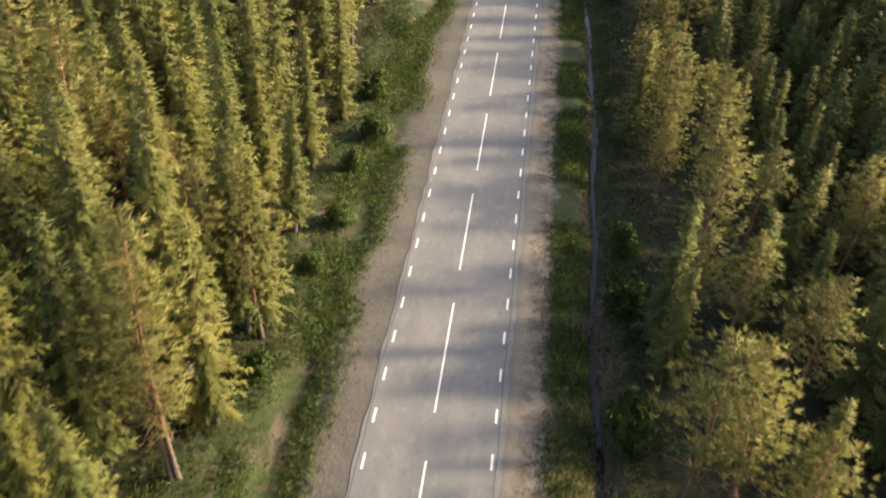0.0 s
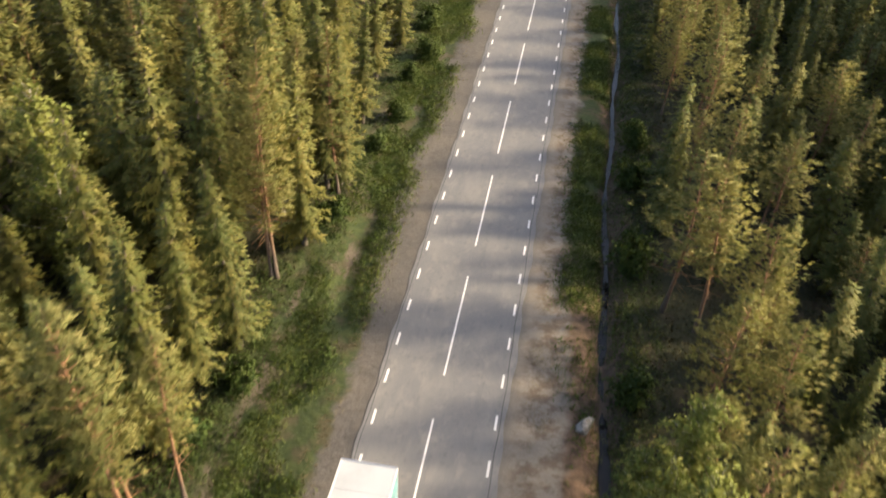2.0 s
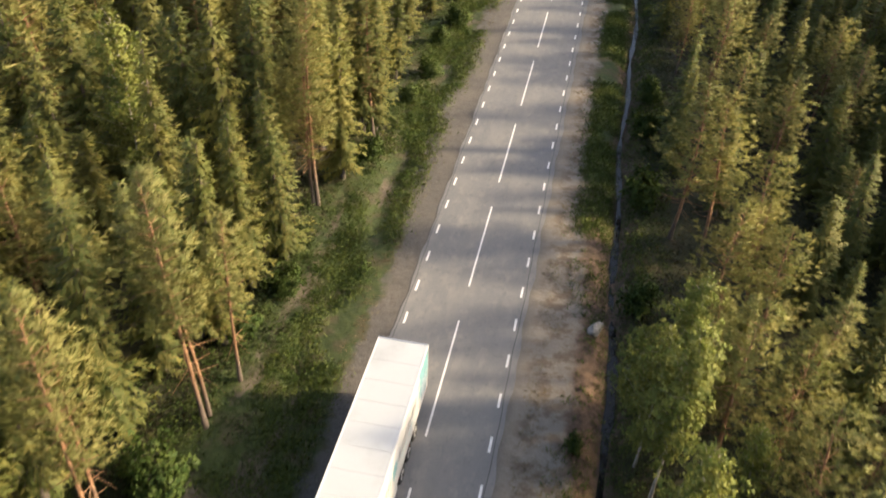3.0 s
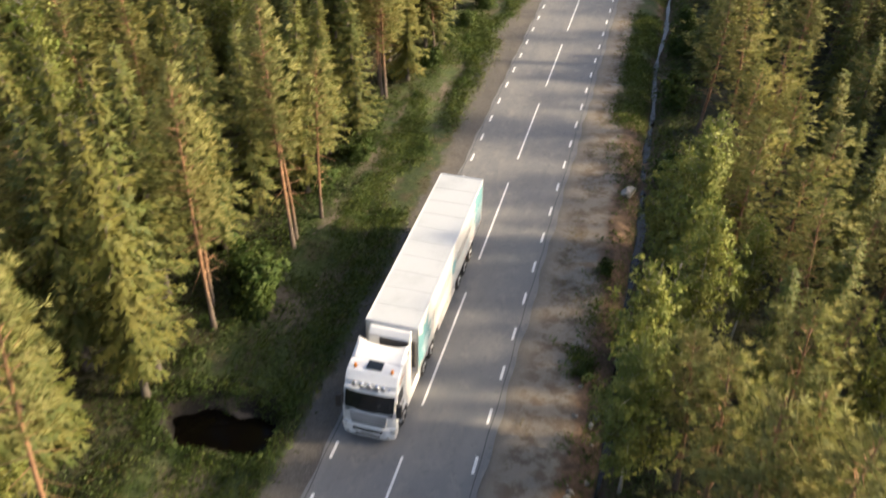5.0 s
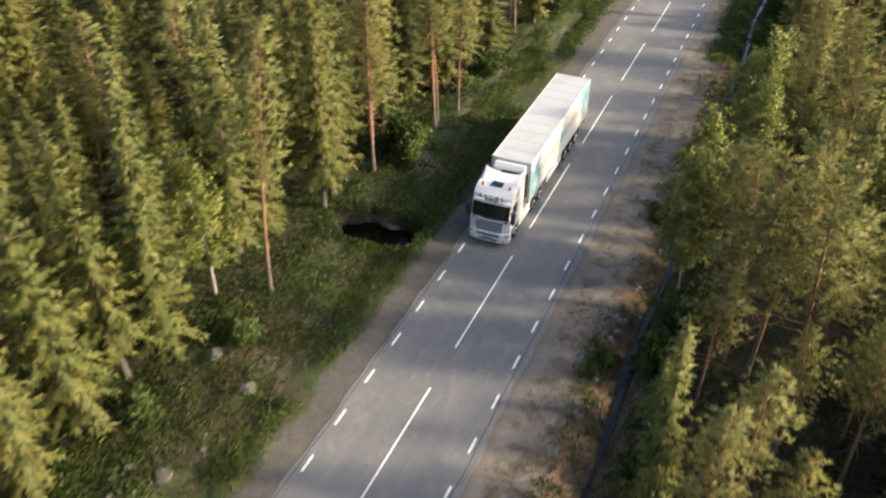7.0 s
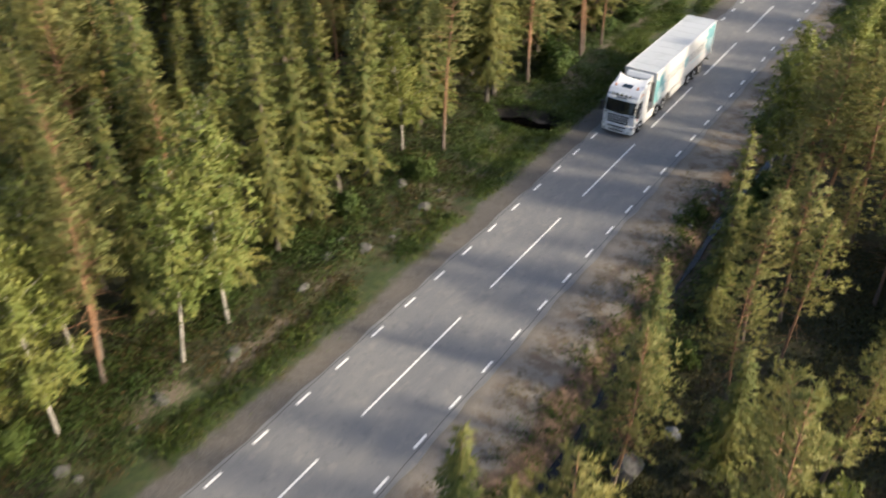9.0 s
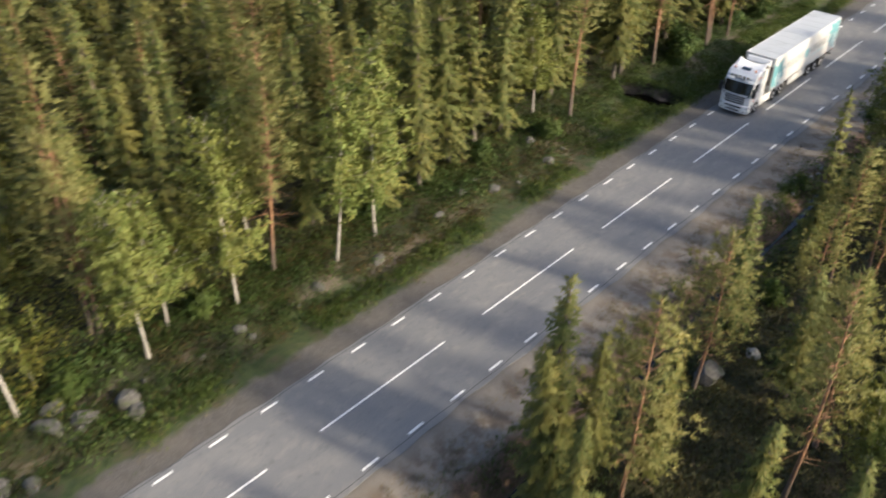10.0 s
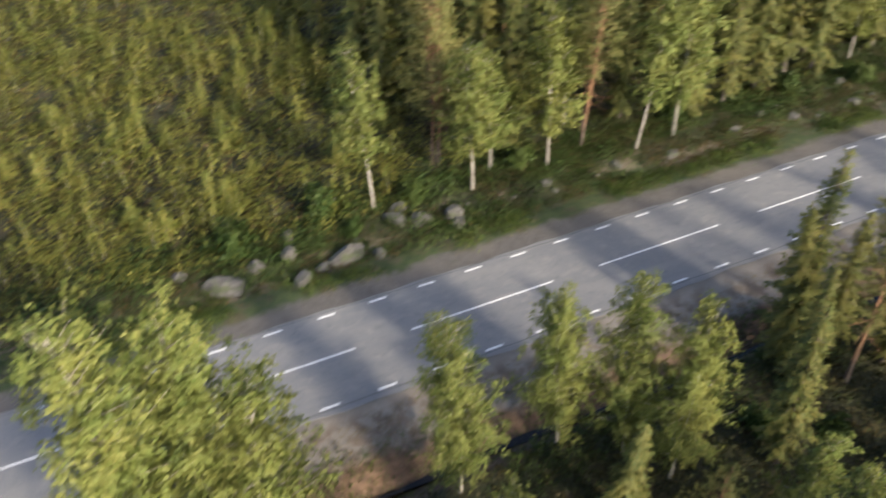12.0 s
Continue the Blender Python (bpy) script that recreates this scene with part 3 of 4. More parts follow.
row("spruce_tree", [(-14.5, 24.4, 10.5), (-21.9, 32.4, 12.0), (-16.5, 0.6, 15.5), (-14.7, 13.2, 12.5), (-13.5, -24.0, 15.0), (-12.6, -28.0, 14.0), (-12.4, -31.5, 12.5), (-17.0, -43.4, 11.0),
                    (-14.4, -36.3, 13.0), (-19.7, -41.9, 14.0), (-21.2, -37.5, 14.5), (-12.0, 58.0, 12.0), (-11.5, 66.0, 12.0), (-12.8, 73.0, 13.0), (-13.9, -20.5, 14.0)])
row("birch_tree", [(-13.8, -13.4, 10.0), (-10.0, -38.0, 11.8), (-10.4, -34.4, 13.2), (-14.9, -40.8, 11.0), (-11.0, -44.7, 11.3), (-10.8, -50.6, 10.7), (-12.4, -48.4, 9.0), (-11.6, -57.3, 11.2)], slim=1.3)
# trees east of the road
row("birch_tree", [(9.9, 0.4, 10.4), (9.6, -2.2, 9.6), (10.3, 12.6, 8.6), (11.9, 16.5, 9.4), (11.0, 10.6, 11.0), (11.4, 4.8, 10.5), (10.4, 15.2, 6.6)], slim=1.15)
row("near_birch", [(9.9, -57.2, 9.6), (11.9, -55.0, 10.3), (13.9, -54.0, 9.7), (10.3, -62.4, 10.0)], slim=1.05)
row("near_birch", [(10.8, -75.0, 17.0), (10.4, -72.3, 15.2), (12.8, -71.0, 13.0)], slim=1.3)
row("pine_tree", [(14.0, 12.6, 11.0), (12.7, -3.9, 10.6), (14.0, -8.0, 12.3), (16.2, -8.1, 12.8), (12.7, -7.4, 12.4), (11.9, -1.6, 9.6), (15.2, -0.7, 10.5), (16.7, 12.6, 9.0), (17.2, 8.2, 9.8),
                  (14.6, 49.8, 10.2), (18.2, 52.6, 8.6), (23.0, 51.0, 9.0), (16.8, 28.6, 9.0), (15.2, 41.6, 9.0), (22.9, 42.5, 10.6), (16.6, 21.6, 8.5), (12.0, 32.0, 11.5), (13.9, 30.7, 11.3)], slim=1.25)
row("pine_tree", [(22.6, 48.8, 9.0), (18.05, -37.2, 12.5), (11.7, -33.4, 9.8), (13.1, -42.6, 11.9), (17.8, -33.0, 9.5), (14.6, -17.6, 9.5), (15.3, 56.6, 9.5), (13.4, -20.4, 9.4), (15.6, -22.0, 8.8)], slim=1.05)
row("spruce_tree", [(11.8, 43.0, 9.8), (11.5, 66.3, 9.4), (25.8, 56.4, 9.0), (22.0, 58.5, 9.0), (24.0, 74.0, 9.5), (20.5, 63.6, 8.5), (11.2, -19.8, 11.6), (9.6, -43.1, 11.9), (10.2, -44.0, 9.5), (10.9, -44.6, 7.3),
                    (13.0, -40.0, 6.4), (10.7, -27.7, 8.4), (10.4, -13.4, 4.2), (12.2, 40.4, 8.0), (10.9, -41.8, 8.2), (12.4, -45.4, 7.6)], slim=0.95)


# the rest of the wood: the trees nearer the road one by one
def scatter(x0, x1, y0, y1, gap, tries):
    out = []
    for _ in range(tries):
        x, y = rng.uniform(x0, x1), rng.uniform(y0, y1)
        if all((x - a) ** 2 + (y - b) ** 2 > gap * gap for a, b in taken):
            taken.append((x, y))
            out.append((x, y))
    return out


def cleared(x, y):
    """The felled stretch that is growing up again."""
    return x < -12.5 and y < -53.0 + 2.5 * math.sin(x * 0.2) + min(6.0, max(0.0, -30.0 - x) * 0.3)


for _x, _y in scatter(-31, -13.2, -52, 92, 2.55, 1500):
    if cleared(_x, _y):
        continue
    _k = rng.choice(["spruce_tree", "pine_tree", "birch_tree"], p=[0.74, 0.22, 0.04])
    tree(str(_k), _x, _y, rng.uniform(9.5, 16.0), slim=rng.uniform(1.0, 1.35))
for _x, _y in scatter(12.6, 27, 18, 92, 2.7, 900):
    if _x < 17 and 20 < _y < 62 and rng.uniform() < 0.45:  # the wood opens towards the ditch
        continue
    _k = rng.choice(["spruce_tree", "pine_tree"], p=[0.25, 0.75] if _x < 17 else [0.75, 0.25])
    tree(str(_k), _x, _y, rng.uniform(6.0, 10.0), slim=rng.uniform(1.0, 1.35))
for _x, _y in scatter(11.5, 27, -14, 18, 2.4, 420):
    _k = rng.choice(["spruce_tree", "pine_tree", "birch_tree"], p=[0.30, 0.60, 0.1])
    tree(str(_k), _x, _y, rng.uniform(6.5, 10.5))
for _x, _y in scatter(14.0, 29, -72, -14, 3.3, 260):
    _k = rng.choice(["spruce_tree", "pine_tree", "birch_tree"], p=[0.4, 0.4, 0.2])
    tree(str(_k), _x, _y, rng.uniform(4.5, 9.0))


# the deeper wood, too many to count
def woods(name, kind, spots, label, leaf=None):
    bark_name, leaf_name = LOOK[kind][:2]
    shapes = FAR[kind]
    for which, material, nm in ((0, MAT[bark_name], "trunks"), (1, MAT[leaf or leaf_name], name)):
        vs, fs, ns, o = [], [], [], 0
        for i, (x, y, h) in enumerate(spots):
            v, f, *nrm = shapes[i % len(shapes)][which]
            a, s = i * 2.399, h / H0
            w = s ** 0.6 if h > 5 else s ** 0.75
            c, sn = math.cos(a) * w, math.sin(a) * w
            q = np.stack([v[:, 0] * c - v[:, 1] * sn + x, v[:, 0] * sn + v[:, 1] * c + y, v[:, 2] * s + float(ground_z(x, y))], 1)
            vs.append(q)
            fs.append(f + o)
            ns += [np.stack([k[:, 0] * math.cos(a) - k[:, 1] * math.sin(a), k[:, 0] * math.sin(a) + k[:, 1] * math.cos(a), k[:, 2]], 1) for k in nrm]
            o += len(v)
        ob = new(nm if which else name + "_trunks", mesh_of(nm, np.concatenate(vs), np.concatenate(fs), material, np.concatenate(ns) if ns else None))
        tagged(ob, label if which else "bare trunks deep in the wood", "woods", kind="stuff")


FAR = {"spruce_tree": [spruce_shape(H0, q, 0.30, 0.1) for q in (1.8, 2.1, 1.5)], "pine_tree": [pine_shape(H0, q, 0.24, 0.40, 0) for q in (1.9, 1.6)]}
_deep = {"spruce_tree": [], "pine_tree": []}
# blocks from x = 28 eastward are mostly out of view, added to block low sun
for _x0, _x1, _y0, _y1, _n, _h0, _h1 in ((-60, -31, -52, 105, 520, 10, 15.5), (-40, -11, 92, 135, 130, 10, 15), (-96, -60, -54, 25, 230, 9, 14), (36, 54, -112, -30, 170, 10, 13), (29, 48, -30, -8, 80, 8, 12), (28, 46, -8, 40, 130, 8, 12), (27, 31, 40, 112, 40, 7, 11), (31, 48, 40, 118, 200, 12.5, 16), (11, 42, 92, 128, 90, 7, 11)):
    for _ in range(_n):
        _x, _y = rng.uniform(_x0, _x1), rng.uniform(_y0, _y1)
        if cleared(_x, _y - 1.5):
            continue
        _deep["spruce_tree" if rng.uniform() < 0.68 else "pine_tree"].append((_x, _y, rng.uniform(_h0, _h1)))
woods("spruce_woods", "spruce_tree", _deep["spruce_tree"], "dense dark green spruce wood, with unseen trees added for shade")
woods("pine_woods", "pine_tree", _deep["pine_tree"], "olive green pines deep in the wood, with unseen ones added for shade")


# ---- low growth ----
def clumps(name, spots, material, label, category, spread, height, blades, size, up=0.6, slender=0.35):
    """Many low tufts or bushes as one sheet of growth."""
    n = len(spots)
    spots = np.asarray(spots, float)
    sc = spots[:, 2] if spots.shape[1] > 2 else np.ones(n)
    base = np.repeat(spots[:, :2], blades, 0)
    sc = np.repeat(sc, blades)
    off = rng.normal(0, 1, (len(base), 3)) * (spread, spread, 0) * sc[:, None]
    zz = np.abs(rng.normal(0, 0.55, len(base))) * height * sc * np.clip(1.2 - np.hypot(off[:, 0], off[:, 1]) / (2.2 * spread * sc), 0.15, 1)
    p = np.stack([base[:, 0] + off[:, 0], base[:, 1] + off[:, 1], ground_z(base[:, 0] + off[:, 0], base[:, 1] + off[:, 1]) + zz], 1)
    d = rng.normal(0, 1, (len(base), 3))
    d[:, 2] = np.abs(d[:, 2]) * up + up * 0.8
    ln = rng.uniform(0.6, 1.4, len(base)) * size * sc ** 0.5
    lean = np.stack([off[:, 0], off[:, 1], np.full(len(off), 0.9 * spread)], 1)
    v, f, nrm = kites(p, d, ln, ln * slender, 0.1, 0.0, unit(unit(lean) + 0.4 * unit(d)))
    return tagged(new(name, mesh_of(name, v, f, material, nrm)), label, category, kind="stuff")


def spread_over(x0, x1, y0, y1, n, keep=None, s0=0.6, s1=1.5):
    out = [(rng.uniform(x0, x1), rng.uniform(y0, y1), rng.uniform(s0, s1)) for _ in range(n)]
    return [q for q in out if not (abs(q[0] + 9.0) < 2.9 and abs(q[1] + 3.5) < 1.6) and (keep is None or keep(q))]


def patchy(q):
    return noise.noise((q[0] * 0.22, q[1] * 0.22, 0.0)) > -0.12


def banks(n):
    """Tufts leaning over both edges of the ditch."""
    return [(float(ditch_x(y)) + rng.choice([-1, 1]) * rng.uniform(0.22, 0.75), y, rng.uniform(0.4, 0.9)) for y in rng.uniform(-75, 110, n)]


def worn(q):
    return q[1] < 8 or noise.noise((q[0] * 0.30, q[1] * 0.13, 5.0)) > -0.12


clumps("grass", spread_over(5.8, 8.2, 30, 110, 3800, patchy) + spread_over(-9.5, -5.3, -16, 100, 6400, worn) + spread_over(-7.6, -5.4, -75, -16, 1700, patchy) + spread_over(6.3, 8.3, -70, 30, 700, patchy) + spread_over(9.1, 10.2, -60, 110, 1500) + banks(1500), MAT["grass"],
       "bright green grass on the verges", "grass", 0.30, 0.16, 14, 0.24, 0.9, 0.10)
def lumpy(spots):
    return [(x, y, k * (0.45 + 1.6 * max(0.0, noise.noise((x * 0.35, y * 0.35, 3.0)) + 0.15))) for x, y, k in spots]


def herbs(q):
    """Taller plants keep away from the strip of short grass beside the gravel."""
    return noise.noise((q[0] * 0.25, q[1] * 0.18, 7.0)) > 0.55 - 0.22 * (-6.4 - q[0])


clumps("verge_plants", lumpy(spread_over(-13, -6.6, -72, 100, 7000, herbs, 0.5, 1.2) + spread_over(-10.5, -6.8, 14, 100, 1500, worn, 0.6, 1.4)) + spread_over(9.4, 12.0, -60, 100, 2400, None, 0.4, 1.1) + spread_over(6.2, 8.2, 34, 100, 500, patchy, 0.3, 0.7), MAT["shrub"],
       "leafy green herbs and low bushes", "plants", 0.36, 0.42, 20, 0.12)
clumps("dry_grass", spread_over(4.6, 8.3, -75, 32, 2200, patchy, 0.4, 1.1) + spread_over(4.6, 6.2, 32, 105, 700, patchy, 0.4, 0.9) + spread_over(-6.2, -4.9, -75, 100, 900, patchy, 0.3, 0.8) + banks(900), MAT["straw"],
       "sparse straw-coloured grass on the gravel shoulder", "grass", 0.26, 0.14, 9, 0.24, 0.6, 0.08)
clumps("undergrowth", spread_over(-30, -11, -52, 95, 4200, None, 0.5, 1.4) + spread_over(10, 28, -75, 95, 5200, None, 0.5, 1.5) + spread_over(9.8, 23, -66, -8, 4500, None, 0.4, 1.2), MAT["heath"],
       "dark heath and bilberry under the trees", "plants", 0.5, 0.36, 16, 0.15)
clumps("clearing_bushes", [q for q in spread_over(-98, -10.5, -112, -42, 5000, None, 0.4, 1.2) if cleared(q[0], q[1]) or (q[1] < -55 and q[0] < -9.5)] + spread_over(-62, -14, -56, -42, 500, None, 0.4, 1.0), MAT["clearing"],
       "yellow-green bushes on the regrowing felled ground", "bushes", 0.60, 1.5, 52, 0.22)
clumps("clearing_heath", [q for q in spread_over(-98, -10.5, -112, -42, 5200, None, 0.7, 1.8) if cleared(q[0], q[1])], MAT["rusty"],
       "brown heath between the young trees", "plants", 0.6, 0.45, 16, 0.21)
clumps("verge_heath", spread_over(-13.5, -6.8, -80, -13, 2600, lambda q: noise.noise((q[0] * 0.3, q[1] * 0.3, 11.0)) > -0.2, 0.4, 1.1), MAT["rusty"],
       "brownish heath and bilberry between the stones", "plants", 0.42, 0.34, 20, 0.13)
# saplings on the felled ground
SAPLING = {"spruce_tree": [spruce_shape(H0, 3.6, 0.2, 0.02) for _ in range(2)], "birch_tree": [birch_shape(H0, 3.4, 0.12, 0.1) for _ in range(2)]}
FAR = SAPLING
_young = {"spruce_tree": [], "birch_tree": []}
for _ in range(760):
    _x, _y = rng.uniform(-95, -12.5), rng.uniform(-120, -44)
    if cleared(_x, _y):
        _young["spruce_tree" if rng.uniform() < 0.3 else "birch_tree"].append((_x, _y, rng.uniform(1.2, 3.4)))
for _ in range(180):
    _x, _y = rng.uniform(-46, -13), rng.uniform(-84, -46)
    if cleared(_x, _y):
        _young["spruce_tree" if rng.uniform() < 0.35 else "birch_tree"].append((_x, _y, rng.uniform(1.4, 3.0)))
woods("spruce_saplings", "spruce_tree", _young["spruce_tree"], "young yellow-green spruces on felled ground", "clearing")
woods("birch_saplings", "birch_tree", _young["birch_tree"], "young birches on felled ground", "clearing")


clumps("ditch_bushes", lumpy(spread_over(-13.5, -6.9, -80, -40, 900, None, 0.6, 1.3) + spread_over(-13.5, -8.0, -40, -14, 300, None, 0.5, 1.1)), MAT["shrub"],
       "leafy bushes growing between the boulders", "bushes", 0.5, 0.9, 46, 0.14)
clumps("shoulder_tufts", [(6.8 + rng.normal(0, 0.35), -10.9 + rng.normal(0, 0.7), 0.9) for _ in range(26)] + [(6.5 + rng.normal(0, 0.3), -8.8 + rng.normal(0, 0.5), 0.8) for _ in range(14)] + [(6.7 + rng.normal(0, 0.4), 5.2 + rng.normal(0, 0.8), 0.9) for _ in range(30)]
       + [(7.6 + rng.normal(0, 0.5), y, rng.uniform(0.4, 1.0)) for y in rng.uniform(-45, 30, 240)], MAT["grass"],
       "tufts of green grass at the edge of the gravel", "grass", 0.22, 0.34, 18, 0.26, 0.8, 0.14)
def pool_rim(n):
    """Growth added round the edge of the dark pool, darkening it as deep shade would."""
    out = []
    for a in rng.uniform(0, 2 * math.pi, n):
        k = rng.uniform(1.0, 1.55)
        out.append((-9.0 + 2.75 * k * math.cos(a), -3.5 + 1.6 * k * math.sin(a), rng.uniform(0.5, 1.1)))
    return [q for q in out if q[0] < -5.8]


# added plants whose dark leaves stand in for the shade round the pool
clumps("pool_plants", pool_rim(260), MAT["shrub"], "green herbs added round the dark pool in place of deep shade", "plants", 0.28, 0.4, 28, 0.13)
clumps("wood_edge_plants", spread_over(-16, -10.5, -50, 30, 1500, None, 0.5, 1.3), MAT["shrub"],
       "dark green bilberry and herbs at the wood's edge", "plants", 0.4, 0.45, 24, 0.13)
# leafy bushes standing by themselves
BUSHES = []
for _q in (1.0, 1.3, 0.8):
    _sh = birch_shape(2.2, _q, 1.0, 0.04)
    BUSHES.append((mesh_of("stems", *_sh[0], MAT["spruce_bark"]), mesh_of("foliage", _sh[1][0], _sh[1][1], MAT["shrub"], _sh[1][2])))


def bush(x, y, h, label="dense leafy green bush at the edge of the wood"):
    stems, leaves = BUSHES[int(rng.integers(3))]
    k = h / 2.2
    t = thing("bush", pose(x, y, float(ground_z(x, y)) - 0.03) @ Matrix.Rotation(rng.uniform(0, 6.28), 4, "Z") @ Matrix.Diagonal((k * 1.15, k * 1.15, k, 1)), label=label, category="bush", group="bushes")
    for name, me in (("stems", stems), ("foliage", leaves)):
        ob = new(name, me)
        ob.parent = t


for _x, _y, _h in ((-10.6, 5.2, 2.6), (-11.6, 6.6, 2.8), (-10.2, 3.9, 1.9), (-11.9, 17.0, 2.0), (-10.5, 21.0, 1.6), (-8.6, 52.0, 1.8), (-9.0, 58.5, 1.7), (-8.4, 64.0, 2.1), (-9.6, 70.0, 2.2), (-9.3, 46.5, 1.5), (-9.9, 37.0, 1.5),
                   (-11.6, -22.5, 1.8), (-10.4, -16.0, 1.5), (-12.2, -33.0, 1.7), (-11.9, -46.6, 1.6), (-10.9, -54.8, 1.8), (-12.4, -60.5, 2.2), (-9.6, -59.5, 1.3), (-11.0, -66.5, 2.0)):
    bush(_x, _y, _h)
for _x, _y, _h in ((9.9, 6.5, 2.4), (10.2, -5.5, 2.2), (10.0, -9.0, 1.8), (7.4, 13.0, 0.9), (7.2, 4.2, 0.8), (7.3, -9.8, 1.0), (10.2, 24.0, 2.2), (10.4, 36.0, 2.4), (10.3, 52.0, 2.2), (10.1, 46.0, 2.0), (10.5, -16.5, 1.6), (11.4, -24.0, 1.5),
                   (15.5, -46.0, 1.3), (13.5, -48.5, 1.4), (16.5, -42.0, 1.2), (18.5, -44.0, 1.3), (10.0, -49.5, 1.2), (15.0, -28.5, 1.4)):
    bush(_x, _y, _h, "leafy green bush beside the ditch")


# ---- stones ----
def boulder(x, y, sx, sy, sz, seed, label="grey granite boulder lying on the verge", sink=0.3, stone="stone"):
    bm = bmesh.new()
    bmesh.ops.create_icosphere(bm, subdivisions=3, radius=1.0)
    dice = random.Random(seed)
    cuts = [Vector((dice.uniform(-1, 1), dice.uniform(-1, 1), dice.uniform(-0.2, 1))) for _ in range(9)]
    for v in bm.verts:
        q = v.co * 1.1 + Vector((seed * 7.3, seed * 3.1, seed))
        v.co *= 1 + 0.28 * noise.noise(q) + 0.12 * noise.noise(q * 2.6) + 0.05 * noise.noise(q * 6)
        for cut in cuts:
            over = v.co.dot(cut.normalized()) - 0.70
            if over > 0:
                v.co -= cut.normalized() * over * 0.9
    ob = part("boulder", bm, MAT[stone], smooth=False)
    ob.matrix_basis = pose(x, y, float(ground_z(x, y)) + sz * (1 - 2 * sink) * 0.5, 0, 0, seed * 47.0) @ Matrix.Diagonal((sx / 2, sy / 2, sz / 2, 1))
    return tagged(ob, label, "boulder", "boulders")


STONES = [(7.75, 22.0, 1.5, 0.8, 0.75), (11.9, -32.3, 2.0, 1.5, 1.5), (12.8, -29.1, 0.9, 0.8, 0.7), (-9.4, -63.7, 1.3, 1.1, 1.1), (-9.0, -55.2, 1.5, 1.1, 1.0), (-7.9, -60.6, 2.7, 1.5, 1.3),
          (-6.9, -63.6, 1.7, 1.2, 1.0), (-8.6, -53.2, 1.3, 1.2, 1.3), (-8.2, -18.7, 1.0, 0.9, 0.7), (-10.9, -17.5, 1.0, 0.8, 0.6), (-8.4, -24.8, 1.1, 0.9, 0.6), (-9.7, -56.6, 2.0, 1.0, 0.9), (-8.2, -67.9, 2.9, 1.6, 1.2),
          (-8.5, -36.0, 1.4, 0.9, 0.5), (-8.9, -40.5, 1.1, 0.8, 0.5), (-9.1, -46.0, 1.0, 0.8, 0.5), (-8.9, -30.0, 1.0, 0.7, 0.5), (-9.6, -27.0, 0.9, 0.7, 0.5), (-7.9, -53.1, 1.6, 1.0, 0.8), (-9.1, -65.8, 1.3, 0.9, 0.9),
          (-10.8, -55.9, 1.3, 0.9, 0.9), (-11.1, -63.2, 1.0, 0.8, 0.8), (-7.3, -58.8, 1.2, 0.8, 0.7), (-10.0, -70.0, 1.0, 0.8, 0.7), (-7.6, -62.2, 1.1, 0.8, 0.6)]
for _i, (_x, _y, _a, _b, _c) in enumerate(STONES):
    boulder(_x, _y, _a, _b, _c, _i + 1, "pale weathered boulder beside the ditch" if _x > 0 else "grey granite boulder lying on the verge", stone="pale_stone" if _i in (0, 2) else "stone")
for _i, (_x, _y) in enumerate(((7.5, -2.9), (7.4, -3.3), (7.0, -6.1), (7.5, -5.9), (7.2, -6.2), (8.1, 1.9), (7.9, 1.2), (7.1, -7.9), (7.2, -11.2), (7.3, -7.1))):
    boulder(_x, _y, 0.42, 0.34, 0.34, _i + 80, "small pale stone on the verge", stone="pale_stone")
for _i in range(28):
    _x, _y = (rng.uniform(-10.5, -7.4), rng.uniform(-70, -14)) if _i < 14 else (rng.uniform(7.0, 8.3), rng.uniform(-12, 8))
    _s = rng.uniform(0.25, 0.6) if _i < 14 else rng.uniform(0.12, 0.3)
    boulder(_x, _y, _s * 1.2, _s, _s * 0.8, _i + 40, "small pale stone on the verge", stone="stone" if _i < 14 else "pale_stone")


# ---- the truck ----
FRONT, MIDDLE = -2.75, -1.74  # the bumper along the road, the middle across it
TRUCK = pose(MIDDLE, FRONT, 0.03)


def wheel(parent, x, y, r=0.5, w=0.30, out=1):
    """Tyre with a dished steel rim and hub; out: the side that shows."""
    t = part("wheel", drum((x, y, r), (1, 0, 0), r, w, 28, bevel=0.05), MAT["rubber"], parent, "black rubber tyre with steel rim", smooth=True)
    part("rim", drum((x + out * (w / 2 - 0.01), y, r), (out, 0, 0), r * 0.6, 0.06, 24, r * 0.52, 0.01), MAT["alu"], t, "dull metal rim", smooth=False)
    part("hub", drum((x + out * (w / 2 + 0.03), y, r), (out, 0, 0), r * 0.24, 0.10, 16, r * 0.17, 0.01), MAT["frame_grey"], t)
    return t


